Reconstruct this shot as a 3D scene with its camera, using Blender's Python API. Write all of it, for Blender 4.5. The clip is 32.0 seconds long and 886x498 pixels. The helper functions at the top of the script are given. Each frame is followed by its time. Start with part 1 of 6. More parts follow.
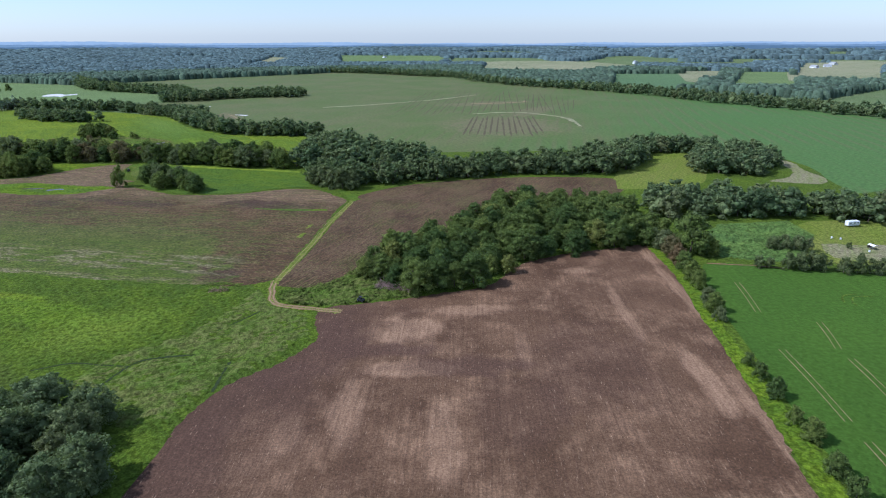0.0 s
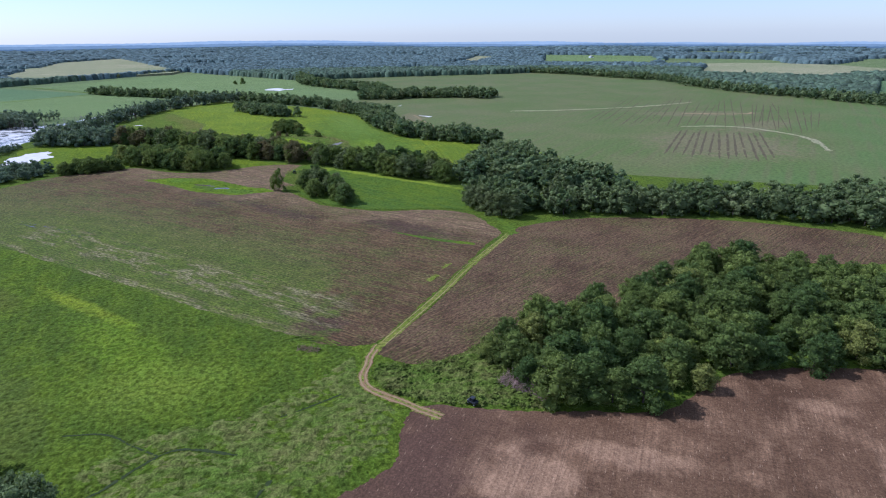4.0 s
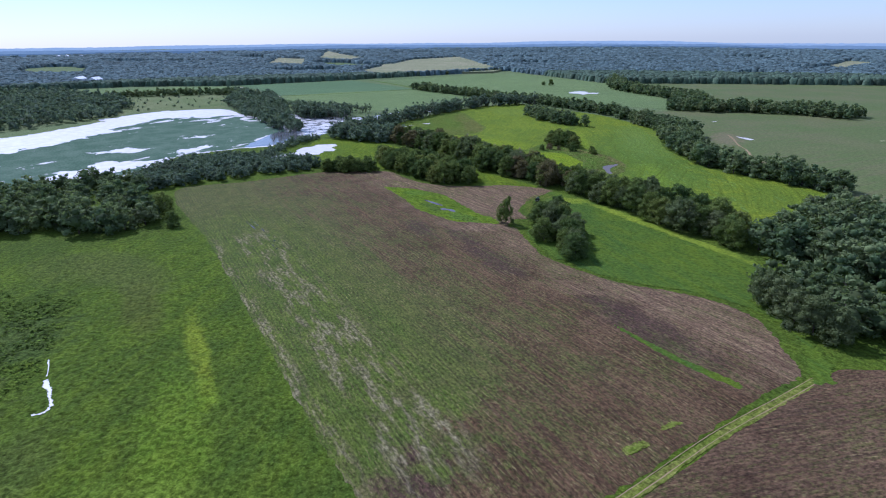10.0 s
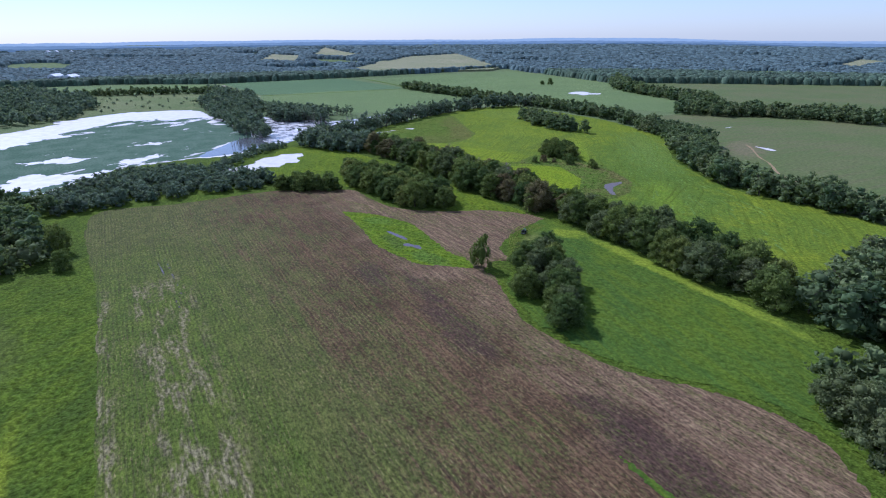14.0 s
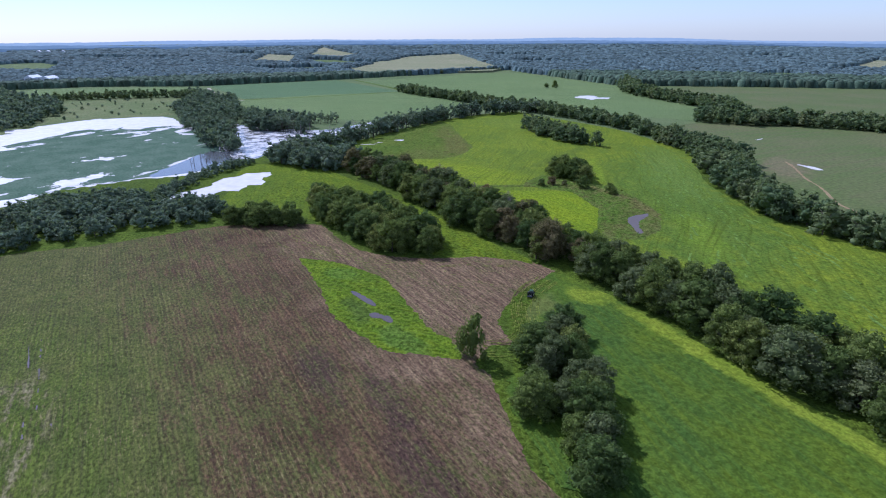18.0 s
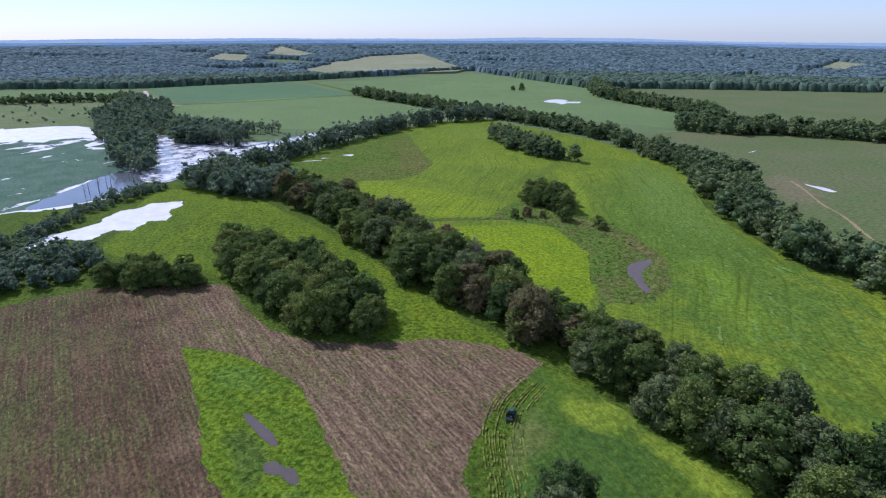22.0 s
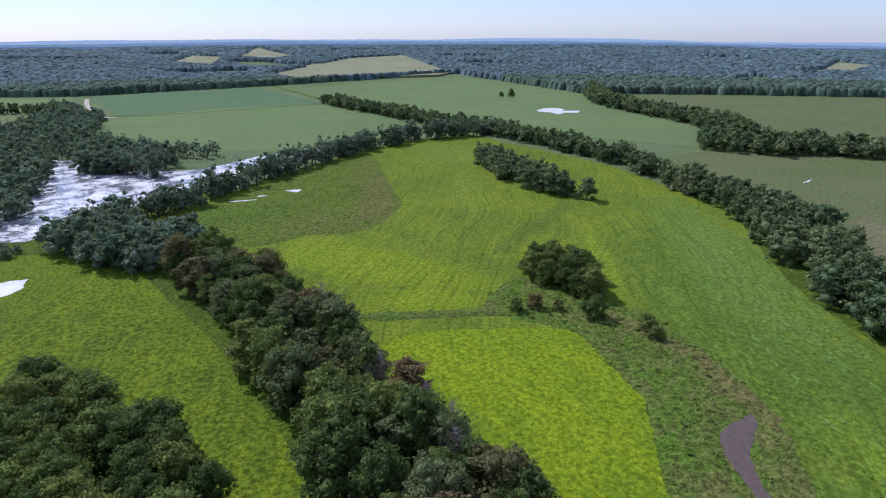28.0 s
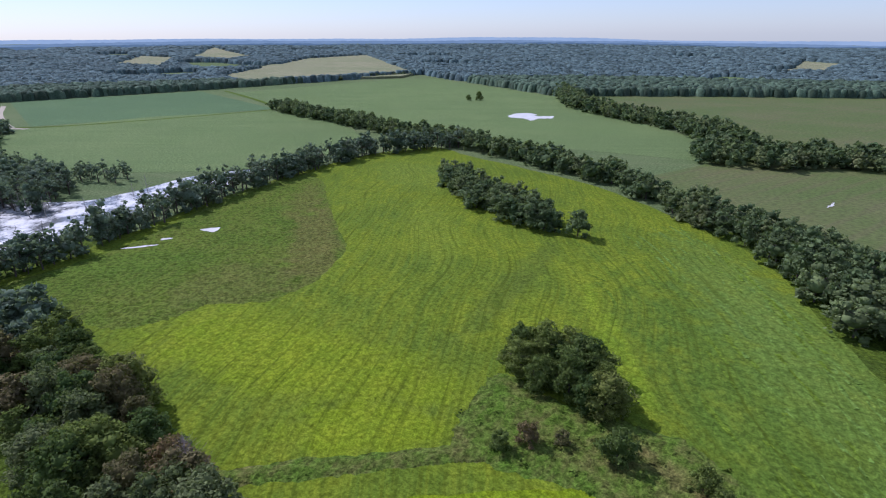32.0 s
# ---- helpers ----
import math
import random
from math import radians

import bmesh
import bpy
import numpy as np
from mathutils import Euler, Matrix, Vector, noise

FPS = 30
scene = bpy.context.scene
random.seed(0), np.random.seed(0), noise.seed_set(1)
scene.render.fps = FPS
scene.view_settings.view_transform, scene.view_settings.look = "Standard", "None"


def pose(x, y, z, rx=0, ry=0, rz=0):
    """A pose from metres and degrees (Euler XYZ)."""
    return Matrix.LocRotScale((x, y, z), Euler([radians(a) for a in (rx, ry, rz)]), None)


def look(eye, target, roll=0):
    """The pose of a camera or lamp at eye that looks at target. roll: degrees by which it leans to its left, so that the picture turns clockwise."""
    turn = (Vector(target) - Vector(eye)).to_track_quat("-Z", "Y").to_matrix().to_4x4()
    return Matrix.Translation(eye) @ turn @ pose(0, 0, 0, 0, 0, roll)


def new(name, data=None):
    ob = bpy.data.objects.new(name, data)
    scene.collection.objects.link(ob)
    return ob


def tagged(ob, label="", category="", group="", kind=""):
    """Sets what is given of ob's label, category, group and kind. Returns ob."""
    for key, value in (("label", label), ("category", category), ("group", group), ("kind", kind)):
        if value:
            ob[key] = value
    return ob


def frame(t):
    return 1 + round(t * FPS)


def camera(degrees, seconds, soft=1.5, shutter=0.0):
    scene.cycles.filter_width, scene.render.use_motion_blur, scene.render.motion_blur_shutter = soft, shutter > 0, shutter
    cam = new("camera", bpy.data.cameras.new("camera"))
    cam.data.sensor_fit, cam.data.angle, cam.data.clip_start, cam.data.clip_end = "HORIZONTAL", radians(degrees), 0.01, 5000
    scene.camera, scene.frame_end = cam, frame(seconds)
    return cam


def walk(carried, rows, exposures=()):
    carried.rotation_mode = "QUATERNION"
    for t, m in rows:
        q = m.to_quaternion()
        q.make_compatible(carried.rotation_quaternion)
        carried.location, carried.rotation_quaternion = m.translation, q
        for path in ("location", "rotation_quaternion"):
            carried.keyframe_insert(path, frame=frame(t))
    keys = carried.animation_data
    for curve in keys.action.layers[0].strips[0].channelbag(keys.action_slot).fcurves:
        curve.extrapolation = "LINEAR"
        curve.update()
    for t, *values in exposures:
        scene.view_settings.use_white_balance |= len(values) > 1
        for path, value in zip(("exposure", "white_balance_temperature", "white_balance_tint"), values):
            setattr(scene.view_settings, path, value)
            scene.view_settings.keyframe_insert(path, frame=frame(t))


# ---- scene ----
cam = camera(75.7, 32.0, 1.1)
METRES, EYE, TILT, LEAN, TURN = 575.0, 95.0, 0.7, -0.3, 0.0
ROWS = [
    (0.0, 0.0, 0.0, 0.0, -0.31, -21.36, 0.8),
    (0.5, 0.0004, 0.0168, -0.0006, 1.43, -21.36, 0.81),
    (1.0, 0.0009, 0.0326, -0.0009, 2.78, -21.41, 0.86),
    (1.5, 0.0012, 0.0489, -0.0012, 4.71, -21.46, 0.84),
    (2.0, 0.0018, 0.0642, -0.0015, 7.05, -21.4, 0.92),
    (2.5, 0.003, 0.0794, -0.0018, 10.07, -21.3, 0.99),
    (3.0, 0.0052, 0.0935, -0.0022, 12.92, -21.19, 1.09),
    (3.5, 0.0077, 0.1081, -0.0026, 16.15, -21.13, 1.14),
    (5.5, 0.0127, 0.1653, -0.0045, 28.97, -21.02, 1.33),
    (6.0, 0.012, 0.1801, -0.0049, 32.5, -20.94, 1.29),
    (6.5, 0.0108, 0.1941, -0.0051, 35.55, -20.83, 1.28),
    (7.0, 0.0085, 0.2084, -0.0051, 38.78, -20.72, 1.27),
    (7.5, 0.0053, 0.2223, -0.0057, 42.13, -20.59, 1.32),
    (8.0, 0.0007, 0.2365, -0.0061, 44.96, -20.49, 1.35),
    (8.5, -0.004, 0.2496, -0.0062, 47.33, -20.44, 1.36),
    (9.0, -0.0102, 0.2632, -0.0065, 49.68, -20.4, 1.37),
    (9.5, -0.0166, 0.2762, -0.0068, 50.32, -20.36, 1.38),
    (10.0, -0.0237, 0.2896, -0.0072, 50.35, -20.37, 1.34),
    (10.5, -0.0311, 0.3021, -0.0076, 50.38, -20.38, 1.33),
    (11.0, -0.0392, 0.315, -0.0078, 50.43, -20.43, 1.26),
    (11.5, -0.0474, 0.3272, -0.0081, 50.47, -20.48, 1.22),
    (12.0, -0.0563, 0.3399, -0.0083, 50.5, -20.53, 1.18),
    (12.5, -0.0651, 0.3518, -0.0084, 50.51, -20.56, 1.15),
    (13.0, -0.0745, 0.3642, -0.0086, 50.51, -20.61, 1.15),
    (13.5, -0.0838, 0.3759, -0.0088, 50.54, -20.64, 1.15),
    (14.0, -0.094, 0.388, -0.009, 50.55, -20.67, 1.17),
    (14.5, -0.1042, 0.3994, -0.0092, 50.58, -20.71, 1.18),
    (16.5, -0.148, 0.4462, -0.0099, 50.7, -20.75, 1.21),
    (17.0, -0.1594, 0.4569, -0.0097, 50.71, -20.73, 1.18),
    (17.5, -0.1714, 0.4681, -0.0096, 50.73, -20.72, 1.14),
    (18.0, -0.183, 0.4788, -0.0095, 50.74, -20.7, 1.14),
    (18.5, -0.1952, 0.4903, -0.0096, 50.2, -20.7, 1.15),
    (19.0, -0.2065, 0.5014, -0.0096, 49.24, -20.7, 1.12),
    (19.5, -0.2183, 0.5133, -0.0099, 47.84, -20.71, 1.09),
    (20.0, -0.2295, 0.5247, -0.01, 47.24, -20.73, 1.04),
    (20.5, -0.2412, 0.5368, -0.0102, 47.26, -20.75, 0.95),
    (21.0, -0.2522, 0.5483, -0.0104, 47.28, -20.78, 0.89),
    (21.5, -0.2639, 0.5605, -0.0108, 47.29, -20.79, 0.88),
    (22.0, -0.275, 0.5719, -0.0111, 47.31, -20.81, 0.84),
    (22.5, -0.2865, 0.5838, -0.0112, 47.21, -20.82, 0.83),
    (23.0, -0.2975, 0.5953, -0.0116, 46.95, -20.8, 0.82),
    (23.5, -0.309, 0.6074, -0.012, 46.64, -20.78, 0.84),
    (24.0, -0.32, 0.6189, -0.0123, 46.35, -20.76, 0.83),
    (24.5, -0.3313, 0.6311, -0.0125, 46.25, -20.74, 0.84),
    (25.0, -0.3421, 0.6428, -0.0128, 46.17, -20.71, 0.86),
    (25.5, -0.3535, 0.6549, -0.0128, 46.07, -20.71, 0.86),
    (27.5, -0.3959, 0.7017, -0.0128, 45.96, -20.74, 0.95),
    (28.0, -0.4072, 0.7138, -0.0129, 45.94, -20.77, 0.96),
    (28.5, -0.418, 0.7254, -0.0132, 45.66, -20.79, 0.96),
    (29.0, -0.429, 0.7377, -0.0133, 44.99, -20.84, 0.98),
    (29.5, -0.4394, 0.7496, -0.0134, 44.06, -20.89, 0.98),
    (30.0, -0.4503, 0.7622, -0.0138, 43.62, -20.9, 1.0),
    (30.5, -0.4605, 0.7742, -0.0141, 43.4, -20.9, 1.0),
    (31.0, -0.4711, 0.787, -0.0145, 43.11, -20.91, 1.02),
    (31.5, -0.4813, 0.7992, -0.0148, 42.79, -20.9, 1.0),
    (32.0, -0.4919, 0.8119, -0.015, 42.71, -20.89, 0.98),
]
walk(cam, [(t, pose(0, 0, EYE, TILT, LEAN, TURN) @ pose(METRES * x, METRES * y, METRES * z, 90 + pitch, roll, yaw)) for t, x, y, z, yaw, pitch, roll in ROWS], [(0.0, 0.46, 5100, 17), (6.0, 0.44, 5030, 25), (9.0, 0.30, 4930, 26), (14.0, 0.30, 4930, 26), (19.0, 0.32, 5030, 26), (28.0, 0.28, 5250, 26), (32.0, 0.24, 5320, 27)])

from mathutils import geometry

# ---- light: late morning sun from the west, clear pale sky ----
SUN_UP, SUN_FROM = 46.0, (-1.0, -0.06)
world = bpy.data.worlds.new("sky")
scene.world = world
world.use_nodes = True
wn = world.node_tree
sky = wn.nodes.new("ShaderNodeTexSky")
sky.sky_type, sky.sun_disc = "NISHITA", False
sky.sun_elevation, sky.sun_rotation = radians(SUN_UP), math.atan2(SUN_FROM[0], SUN_FROM[1])
sky.air_density, sky.dust_density, sky.ozone_density = 1.0, 0.4, 2.0
tone = wn.nodes.new("ShaderNodeMix")
tone.data_type, tone.blend_type = "RGBA", "MULTIPLY"
tone.inputs[0].default_value, tone.inputs[7].default_value = 1.0, (0.51, 0.55, 0.57, 1.0)
wn.links.new(sky.outputs["Color"], tone.inputs[6])
veil = wn.nodes.new("ShaderNodeMix")  # summer haze: an even pale light over the whole sky
veil.data_type, veil.blend_type = "RGBA", "ADD"
veil.inputs[0].default_value, veil.inputs[7].default_value = 1.0, (1.68, 1.77, 1.88, 1.0)
wn.links.new(tone.outputs[2], veil.inputs[6])
wn.links.new(veil.outputs[2], wn.nodes["Background"].inputs["Color"])
wn.nodes["Background"].inputs["Strength"].default_value = 0.115
sun = new("sun", bpy.data.lights.new("sun", "SUN"))
sun.data.energy, sun.data.angle, sun.data.color = 3.6, radians(0.6), (1.0, 0.955, 0.89)
sun.matrix_world = look((0, 0, 0), (-SUN_FROM[0] * math.cos(radians(SUN_UP)), -SUN_FROM[1] * math.cos(radians(SUN_UP)), -math.sin(radians(SUN_UP))))


# ---- node helpers ----
class Nodes:
    """A short way to write a node material."""

    def __init__(self, name):
        self.mat = bpy.data.materials.new(name)
        self.mat.use_nodes = True
        self.tree = self.mat.node_tree
        self.bsdf = self.tree.nodes["Principled BSDF"]
        self.out = self.tree.nodes["Material Output"]
        self.place = self.add("ShaderNodeTexCoord").outputs["Object"]

    def add(self, kind):
        return self.tree.nodes.new(kind)

    def link(self, a, b):
        if isinstance(a, (int, float)):
            b.default_value = a
        elif isinstance(a, tuple):
            b.default_value = (*a, 1.0) if len(a) == 3 and b.type == "RGBA" else a
        else:
            self.tree.links.new(a, b)

    def mapped(self, turn=0.0, scale=(1, 1, 1)):
        vector = self.place
        for key, value in (("Rotation", (0, 0, radians(turn))), ("Scale", scale)):
            node = self.add("ShaderNodeMapping")
            node.inputs[key].default_value = value
            self.link(vector, node.inputs["Vector"])
            vector = node.outputs["Vector"]
        return vector

    def noise(self, size, detail=3.0, rough=0.55, vector=None):
        node = self.add("ShaderNodeTexNoise")
        node.inputs["Scale"].default_value = 1.0 / size
        node.inputs["Detail"].default_value, node.inputs["Roughness"].default_value = detail, rough
        self.link(vector or self.place, node.inputs["Vector"])
        return node.outputs["Fac"]

    def ramp(self, value, low, high, a=0.0, b=1.0):
        node = self.add("ShaderNodeMapRange")
        self.link(value, node.inputs["Value"])
        for key, v in (("From Min", low), ("From Max", high), ("To Min", a), ("To Max", b)):
            node.inputs[key].default_value = v
        return node.outputs["Result"]

    def mix(self, fac, a, b, blend="MIX"):
        node = self.add("ShaderNodeMix")
        node.data_type, node.blend_type = "RGBA", blend
        self.link(fac, node.inputs[0])
        self.link(a, node.inputs[6])
        self.link(b, node.inputs[7])
        return node.outputs[2]

    def math(self, op, a, b=0.0):
        node = self.add("ShaderNodeMath")
        node.operation = op
        self.link(a, node.inputs[0])
        self.link(b, node.inputs[1])
        return node.outputs[0]

    def rows(self, turn, gap, wobble=1.0):
        """Bands across the direction turn (degrees from x), gap metres apart, 0..1."""
        node = self.add("ShaderNodeTexWave")
        node.wave_type, node.bands_direction, node.wave_profile = "BANDS", "Y", "SIN"
        node.inputs["Scale"].default_value = 0.314 / gap
        node.inputs["Distortion"].default_value, node.inputs["Detail"].default_value = wobble, 2.0
        node.inputs["Detail Scale"].default_value = 1.2
        self.link(self.mapped(-turn), node.inputs["Vector"])
        return node.outputs["Fac"]

    def along(self, turn, length, width, detail=3.0):
        """Streaky noise, long along the direction turn."""
        return self.noise(1.0, detail, 0.6, self.mapped(-turn, (1.0 / length, 1.0 / width, 0.05)))

    def spot(self, x, y, rx, ry, turn=0.0):
        """1 inside a soft-edged oval, 0 outside, its rim broken by noise."""
        node = self.add("ShaderNodeMapping")
        node.vector_type = "TEXTURE"
        node.inputs["Location"].default_value = (x, y, 0)
        node.inputs["Rotation"].default_value = (0, 0, radians(turn))
        node.inputs["Scale"].default_value = (rx, ry, 1e6)
        self.link(self.place, node.inputs["Vector"])
        far = self.add("ShaderNodeVectorMath")
        far.operation = "LENGTH"
        self.link(node.outputs["Vector"], far.inputs[0])
        d = self.math("ADD", far.outputs["Value"], self.ramp(self.noise(9.0, 4.0), 0.2, 0.8, -0.55, 0.55))
        return self.ramp(d, 0.65, 1.15, 1.0, 0.0)

    def done(self, colour, rough=0.9, relief=None, depth=0.1, spec=0.15):
        self.link(colour, self.bsdf.inputs["Base Color"])
        self.link(rough, self.bsdf.inputs["Roughness"])
        self.bsdf.inputs["Specular IOR Level"].default_value = spec
        if relief is not None:
            bump = self.add("ShaderNodeBump")
            bump.inputs["Strength"].default_value = 1.0
            bump.inputs["Distance"].default_value = depth
            self.link(relief, bump.inputs["Height"])
            self.link(bump.outputs["Normal"], self.bsdf.inputs["Normal"])
        return self.mat


def grass_mat(name, base, second, third, size=14.0, turn=40.0, gap=0.0, depth=0.35, streak=(30.0, 2.5), row_dark=0.25, rough=1.0, spots=(), bend=0.0):
    """Grass, weeds or crop: three greens in patches, streaks along the drilling direction, tufts as relief."""
    n = Nodes(name)
    still = n.place
    patch = n.ramp(n.noise(size, 6.0, 0.65), 0.42, 0.60)
    wide = n.ramp(n.noise(size * 4.5, 4.0), 0.42, 0.64)
    colour = n.mix(n.math("MULTIPLY", patch, 0.8), base, second)
    colour = n.mix(n.math("MULTIPLY", wide, 0.85), colour, third)
    if bend:
        shift = n.add("ShaderNodeVectorMath")
        shift.operation = "MULTIPLY_ADD"
        warp = n.add("ShaderNodeTexNoise")
        warp.inputs["Scale"].default_value, warp.inputs["Detail"].default_value = 1 / 130.0, 1.0
        n.link(n.place, warp.inputs["Vector"])
        n.link(warp.outputs["Color"], shift.inputs[0])
        shift.inputs[1].default_value = (bend, bend, 0.0)
        n.link(n.place, shift.inputs[2])
        n.place = shift.outputs[0]
    lines = n.along(turn, *streak)
    colour = n.mix(n.ramp(lines, 0.45, 0.66, 0.0, 0.6), colour, second)
    colour = n.mix(n.ramp(n.along(turn, streak[0] * 1.6, streak[1] * 3.5, 5.0), 0.50, 0.66, 0.0, 0.55), colour, third)
    drilled = n.along(turn, gap * 22, gap * 0.5, 2.0) if gap else None
    n.place = still
    for x, y, rx, ry, angle, tone, share in spots:
        colour = n.mix(n.math("MULTIPLY", n.spot(x, y, rx, ry, angle), share), colour, n.mix(patch, tone, tuple(v * k for v, k in zip(tone, (1.2, 1.1, 1.2)))))
    clump = n.noise(1.5, 3.0, 0.55)
    tuft = n.noise(0.55, 2.0, 0.5)
    # gaps between clumps darkened in the colour itself, as their shade
    fine = n.math("MULTIPLY", n.ramp(clump, 0.36, 0.62, 1.0 - 0.42 * rough, 1.0 + 0.30 * rough), n.ramp(tuft, 0.36, 0.64, 1.0 - 0.26 * rough, 1.0 + 0.26 * rough))
    colour = n.mix(1.0, colour, fine, "MULTIPLY")
    height = n.math("ADD", clump, n.math("MULTIPLY", tuft, 0.30))
    if gap:
        band = drilled
        colour = n.mix(n.ramp(band, 0.52, 0.72, 0.0, row_dark * 1.6), colour, tuple(v * 0.45 for v in base))
        height = n.math("ADD", height, n.math("MULTIPLY", band, -0.5))
    n.bsdf.inputs["Sheen Weight"].default_value, n.bsdf.inputs["Sheen Roughness"].default_value = 0.09, 0.45
    n.bsdf.inputs["Sheen Tint"].default_value = (0.75, 0.9, 0.20, 1)
    return n.done(colour, 0.85, height, depth * 1.3, 0.02)


def leaf_mat(name, dark, light, hint, per_object, rough=0.0):
    """Foliage: a tone for each tree, a change from clump to clump, some light coming through."""
    n = Nodes(name)
    if per_object:
        tone = n.add("ShaderNodeObjectInfo").outputs["Random"]
    else:
        node = n.add("ShaderNodeAttribute")
        node.attribute_name = "tint"
        tone = node.outputs["Fac"]
    leaf = n.add("ShaderNodeNewGeometry").outputs["Random Per Island"]
    colour = n.mix(n.ramp(tone, 0.0, 1.0, 0.0, 0.9), dark, light)
    colour = n.mix(n.ramp(tone, 0.9, 1.0, 0.0, 0.6), colour, hint)
    colour = n.mix(1.0, colour, n.ramp(leaf, 0.0, 1.0, 0.55, 1.5), "MULTIPLY")
    n.bsdf.inputs["Sheen Weight"].default_value, n.bsdf.inputs["Sheen Roughness"].default_value = 0.09, 0.5
    n.bsdf.inputs["Sheen Tint"].default_value = (0.8, 0.9, 0.75, 1)
    clumps = n.noise(rough or 1.0, 3.0, 0.65)
    if rough:
        colour = n.mix(1.0, colour, n.ramp(clumps, 0.36, 0.64, 0.66, 1.36), "MULTIPLY")
    mat = n.done(colour, 0.85, clumps if rough else None, rough * 0.25, 0.08)
    thin = n.add("ShaderNodeBsdfTranslucent")
    n.link(n.mix(0.5, colour, (0.14, 0.19, 0.03)), thin.inputs["Color"])
    both = n.add("ShaderNodeMixShader")
    both.inputs[0].default_value = 0.42
    n.link(n.bsdf.outputs[0], both.inputs[1])
    n.link(thin.outputs[0], both.inputs[2])
    n.link(both.outputs[0], n.out.inputs["Surface"])
    return mat


def plain_mat(name, colour, rough=0.6, metal=0.0, size=0.5, spec=0.4):
    n = Nodes(name)
    tone = n.ramp(n.noise(size, 4.0), 0.3, 0.7, 0.78, 1.18)
    n.bsdf.inputs["Metallic"].default_value = metal
    return n.done(n.mix(1.0, colour, tone, "MULTIPLY"), rough, None, 0.1, spec)


# ---- materials ----
MEADOW = grass_mat("rough_grass", (0.056, 0.09, 0.008), (0.086, 0.12, 0.01), (0.045, 0.07, 0.01), 9.0, 135.0, 0.0, 0.6, spots=((-186, 207, 34, 3.5, -13, (0.150, 0.190, 0.012), 0.7), (-236, 202, 30, 8, -12, (0.066, 0.075, 0.014), 0.6), (-300, 185, 26, 14, 10, (0.062, 0.078, 0.016), 0.5), (-176, 200, 18, 6, -10, (0.062, 0.105, 0.010), 0.5), (-150, 190, 30, 10, -20, (0.105, 0.165, 0.010), 0.45), (-190, 138, 26, 20, 0, (0.070, 0.070, 0.022), 0.7), (-238, 160, 24, 20, 20, (0.042, 0.062, 0.016), 0.6), (-150, 150, 12, 30, 60, (0.068, 0.085, 0.016), 0.5), (-280, 205, 40, 14, 10, (0.075, 0.09, 0.02), 0.5), (-120, 175, 22, 14, 30, (0.13, 0.18, 0.018), 0.4)))
HAY = grass_mat("hay_meadow", (0.113, 0.156, 0.01), (0.162, 0.194, 0.012), (0.082, 0.126, 0.013), 9.0, 126.0, 3.2, 0.3, (34.0, 1.5), 0.40, 0.75, ((-265, 585, 130, 40, -45, (0.066, 0.116, 0.015), 0.7), (-300, 650, 70, 26, -52, (0.105, 0.168, 0.028), 0.5), (-340, 690, 60, 18, -52, (0.112, 0.168, 0.026), 0.5), (-415, 545, 56, 18, 22, (0.165, 0.220, 0.006), 0.6), (-375, 540, 22, 10, 45, (0.168, 0.225, 0.006), 0.6), (-450, 540, 20, 20, 10, (0.145, 0.200, 0.008), 0.5), (-470, 660, 50, 12, -40, (0.145, 0.190, 0.014), 0.6), (-400, 635, 60, 7, -75, (0.078, 0.112, 0.014), 0.6), (-352, 620, 40, 5, -48, (0.150, 0.215, 0.010), 0.6), (-230, 540, 40, 10, -50, (0.125, 0.190, 0.012), 0.6), (-560, 740, 50, 26, -20, (0.125, 0.175, 0.020), 0.5)), bend=60.0)
YELLOW = grass_mat("yellow_hay", (0.1375, 0.1934, 0.0049), (0.1799, 0.2251, 0.0049), (0.1046, 0.1617, 0.0067), 7.0, 165.0, 0.0, 0.3, (30.0, 3.5), 0.15, 0.8)
PASTURE = grass_mat("pasture", (0.0826, 0.1269, 0.0076), (0.1273, 0.1617, 0.0068), (0.0670, 0.1047, 0.0084), 8.0, 150.0, 0.0, 0.45)
SOY = grass_mat("bean_crop", (0.0472, 0.0944, 0.0125), (0.0547, 0.1056, 0.0134), (0.041, 0.0831, 0.0115), 30.0, 93.0, 1.1, 0.2, (40.0, 1.5), 0.05, 0.45)
# far crops and pasture: distance haze mixed into paler, bluer greens
FARCROP = grass_mat("hazed_far_crop", (0.1223, 0.1716, 0.0601), (0.1491, 0.1924, 0.0707), (0.1095, 0.1508, 0.0566), 60.0, 40.0, 9.0, 0.3, (200.0, 8.0), 0.1)
FARCROP_B = grass_mat("hazed_crop_dark", (0.0907, 0.147, 0.0655), (0.1071, 0.1628, 0.071), (0.0806, 0.1313, 0.0614), 60.0, 20.0, 9.0, 0.3, (200.0, 8.0), 0.1)
FARLAND = grass_mat("hazed_far_pasture", (0.110, 0.145, 0.055), (0.140, 0.160, 0.072), (0.092, 0.128, 0.050), 70.0, 30.0, 0.0, 0.3, (150.0, 12.0))
STRAW = grass_mat("straw_field", (0.230, 0.220, 0.120), (0.280, 0.250, 0.150), (0.180, 0.190, 0.095), 50.0, 20.0, 0.0, 0.3, (150.0, 12.0))
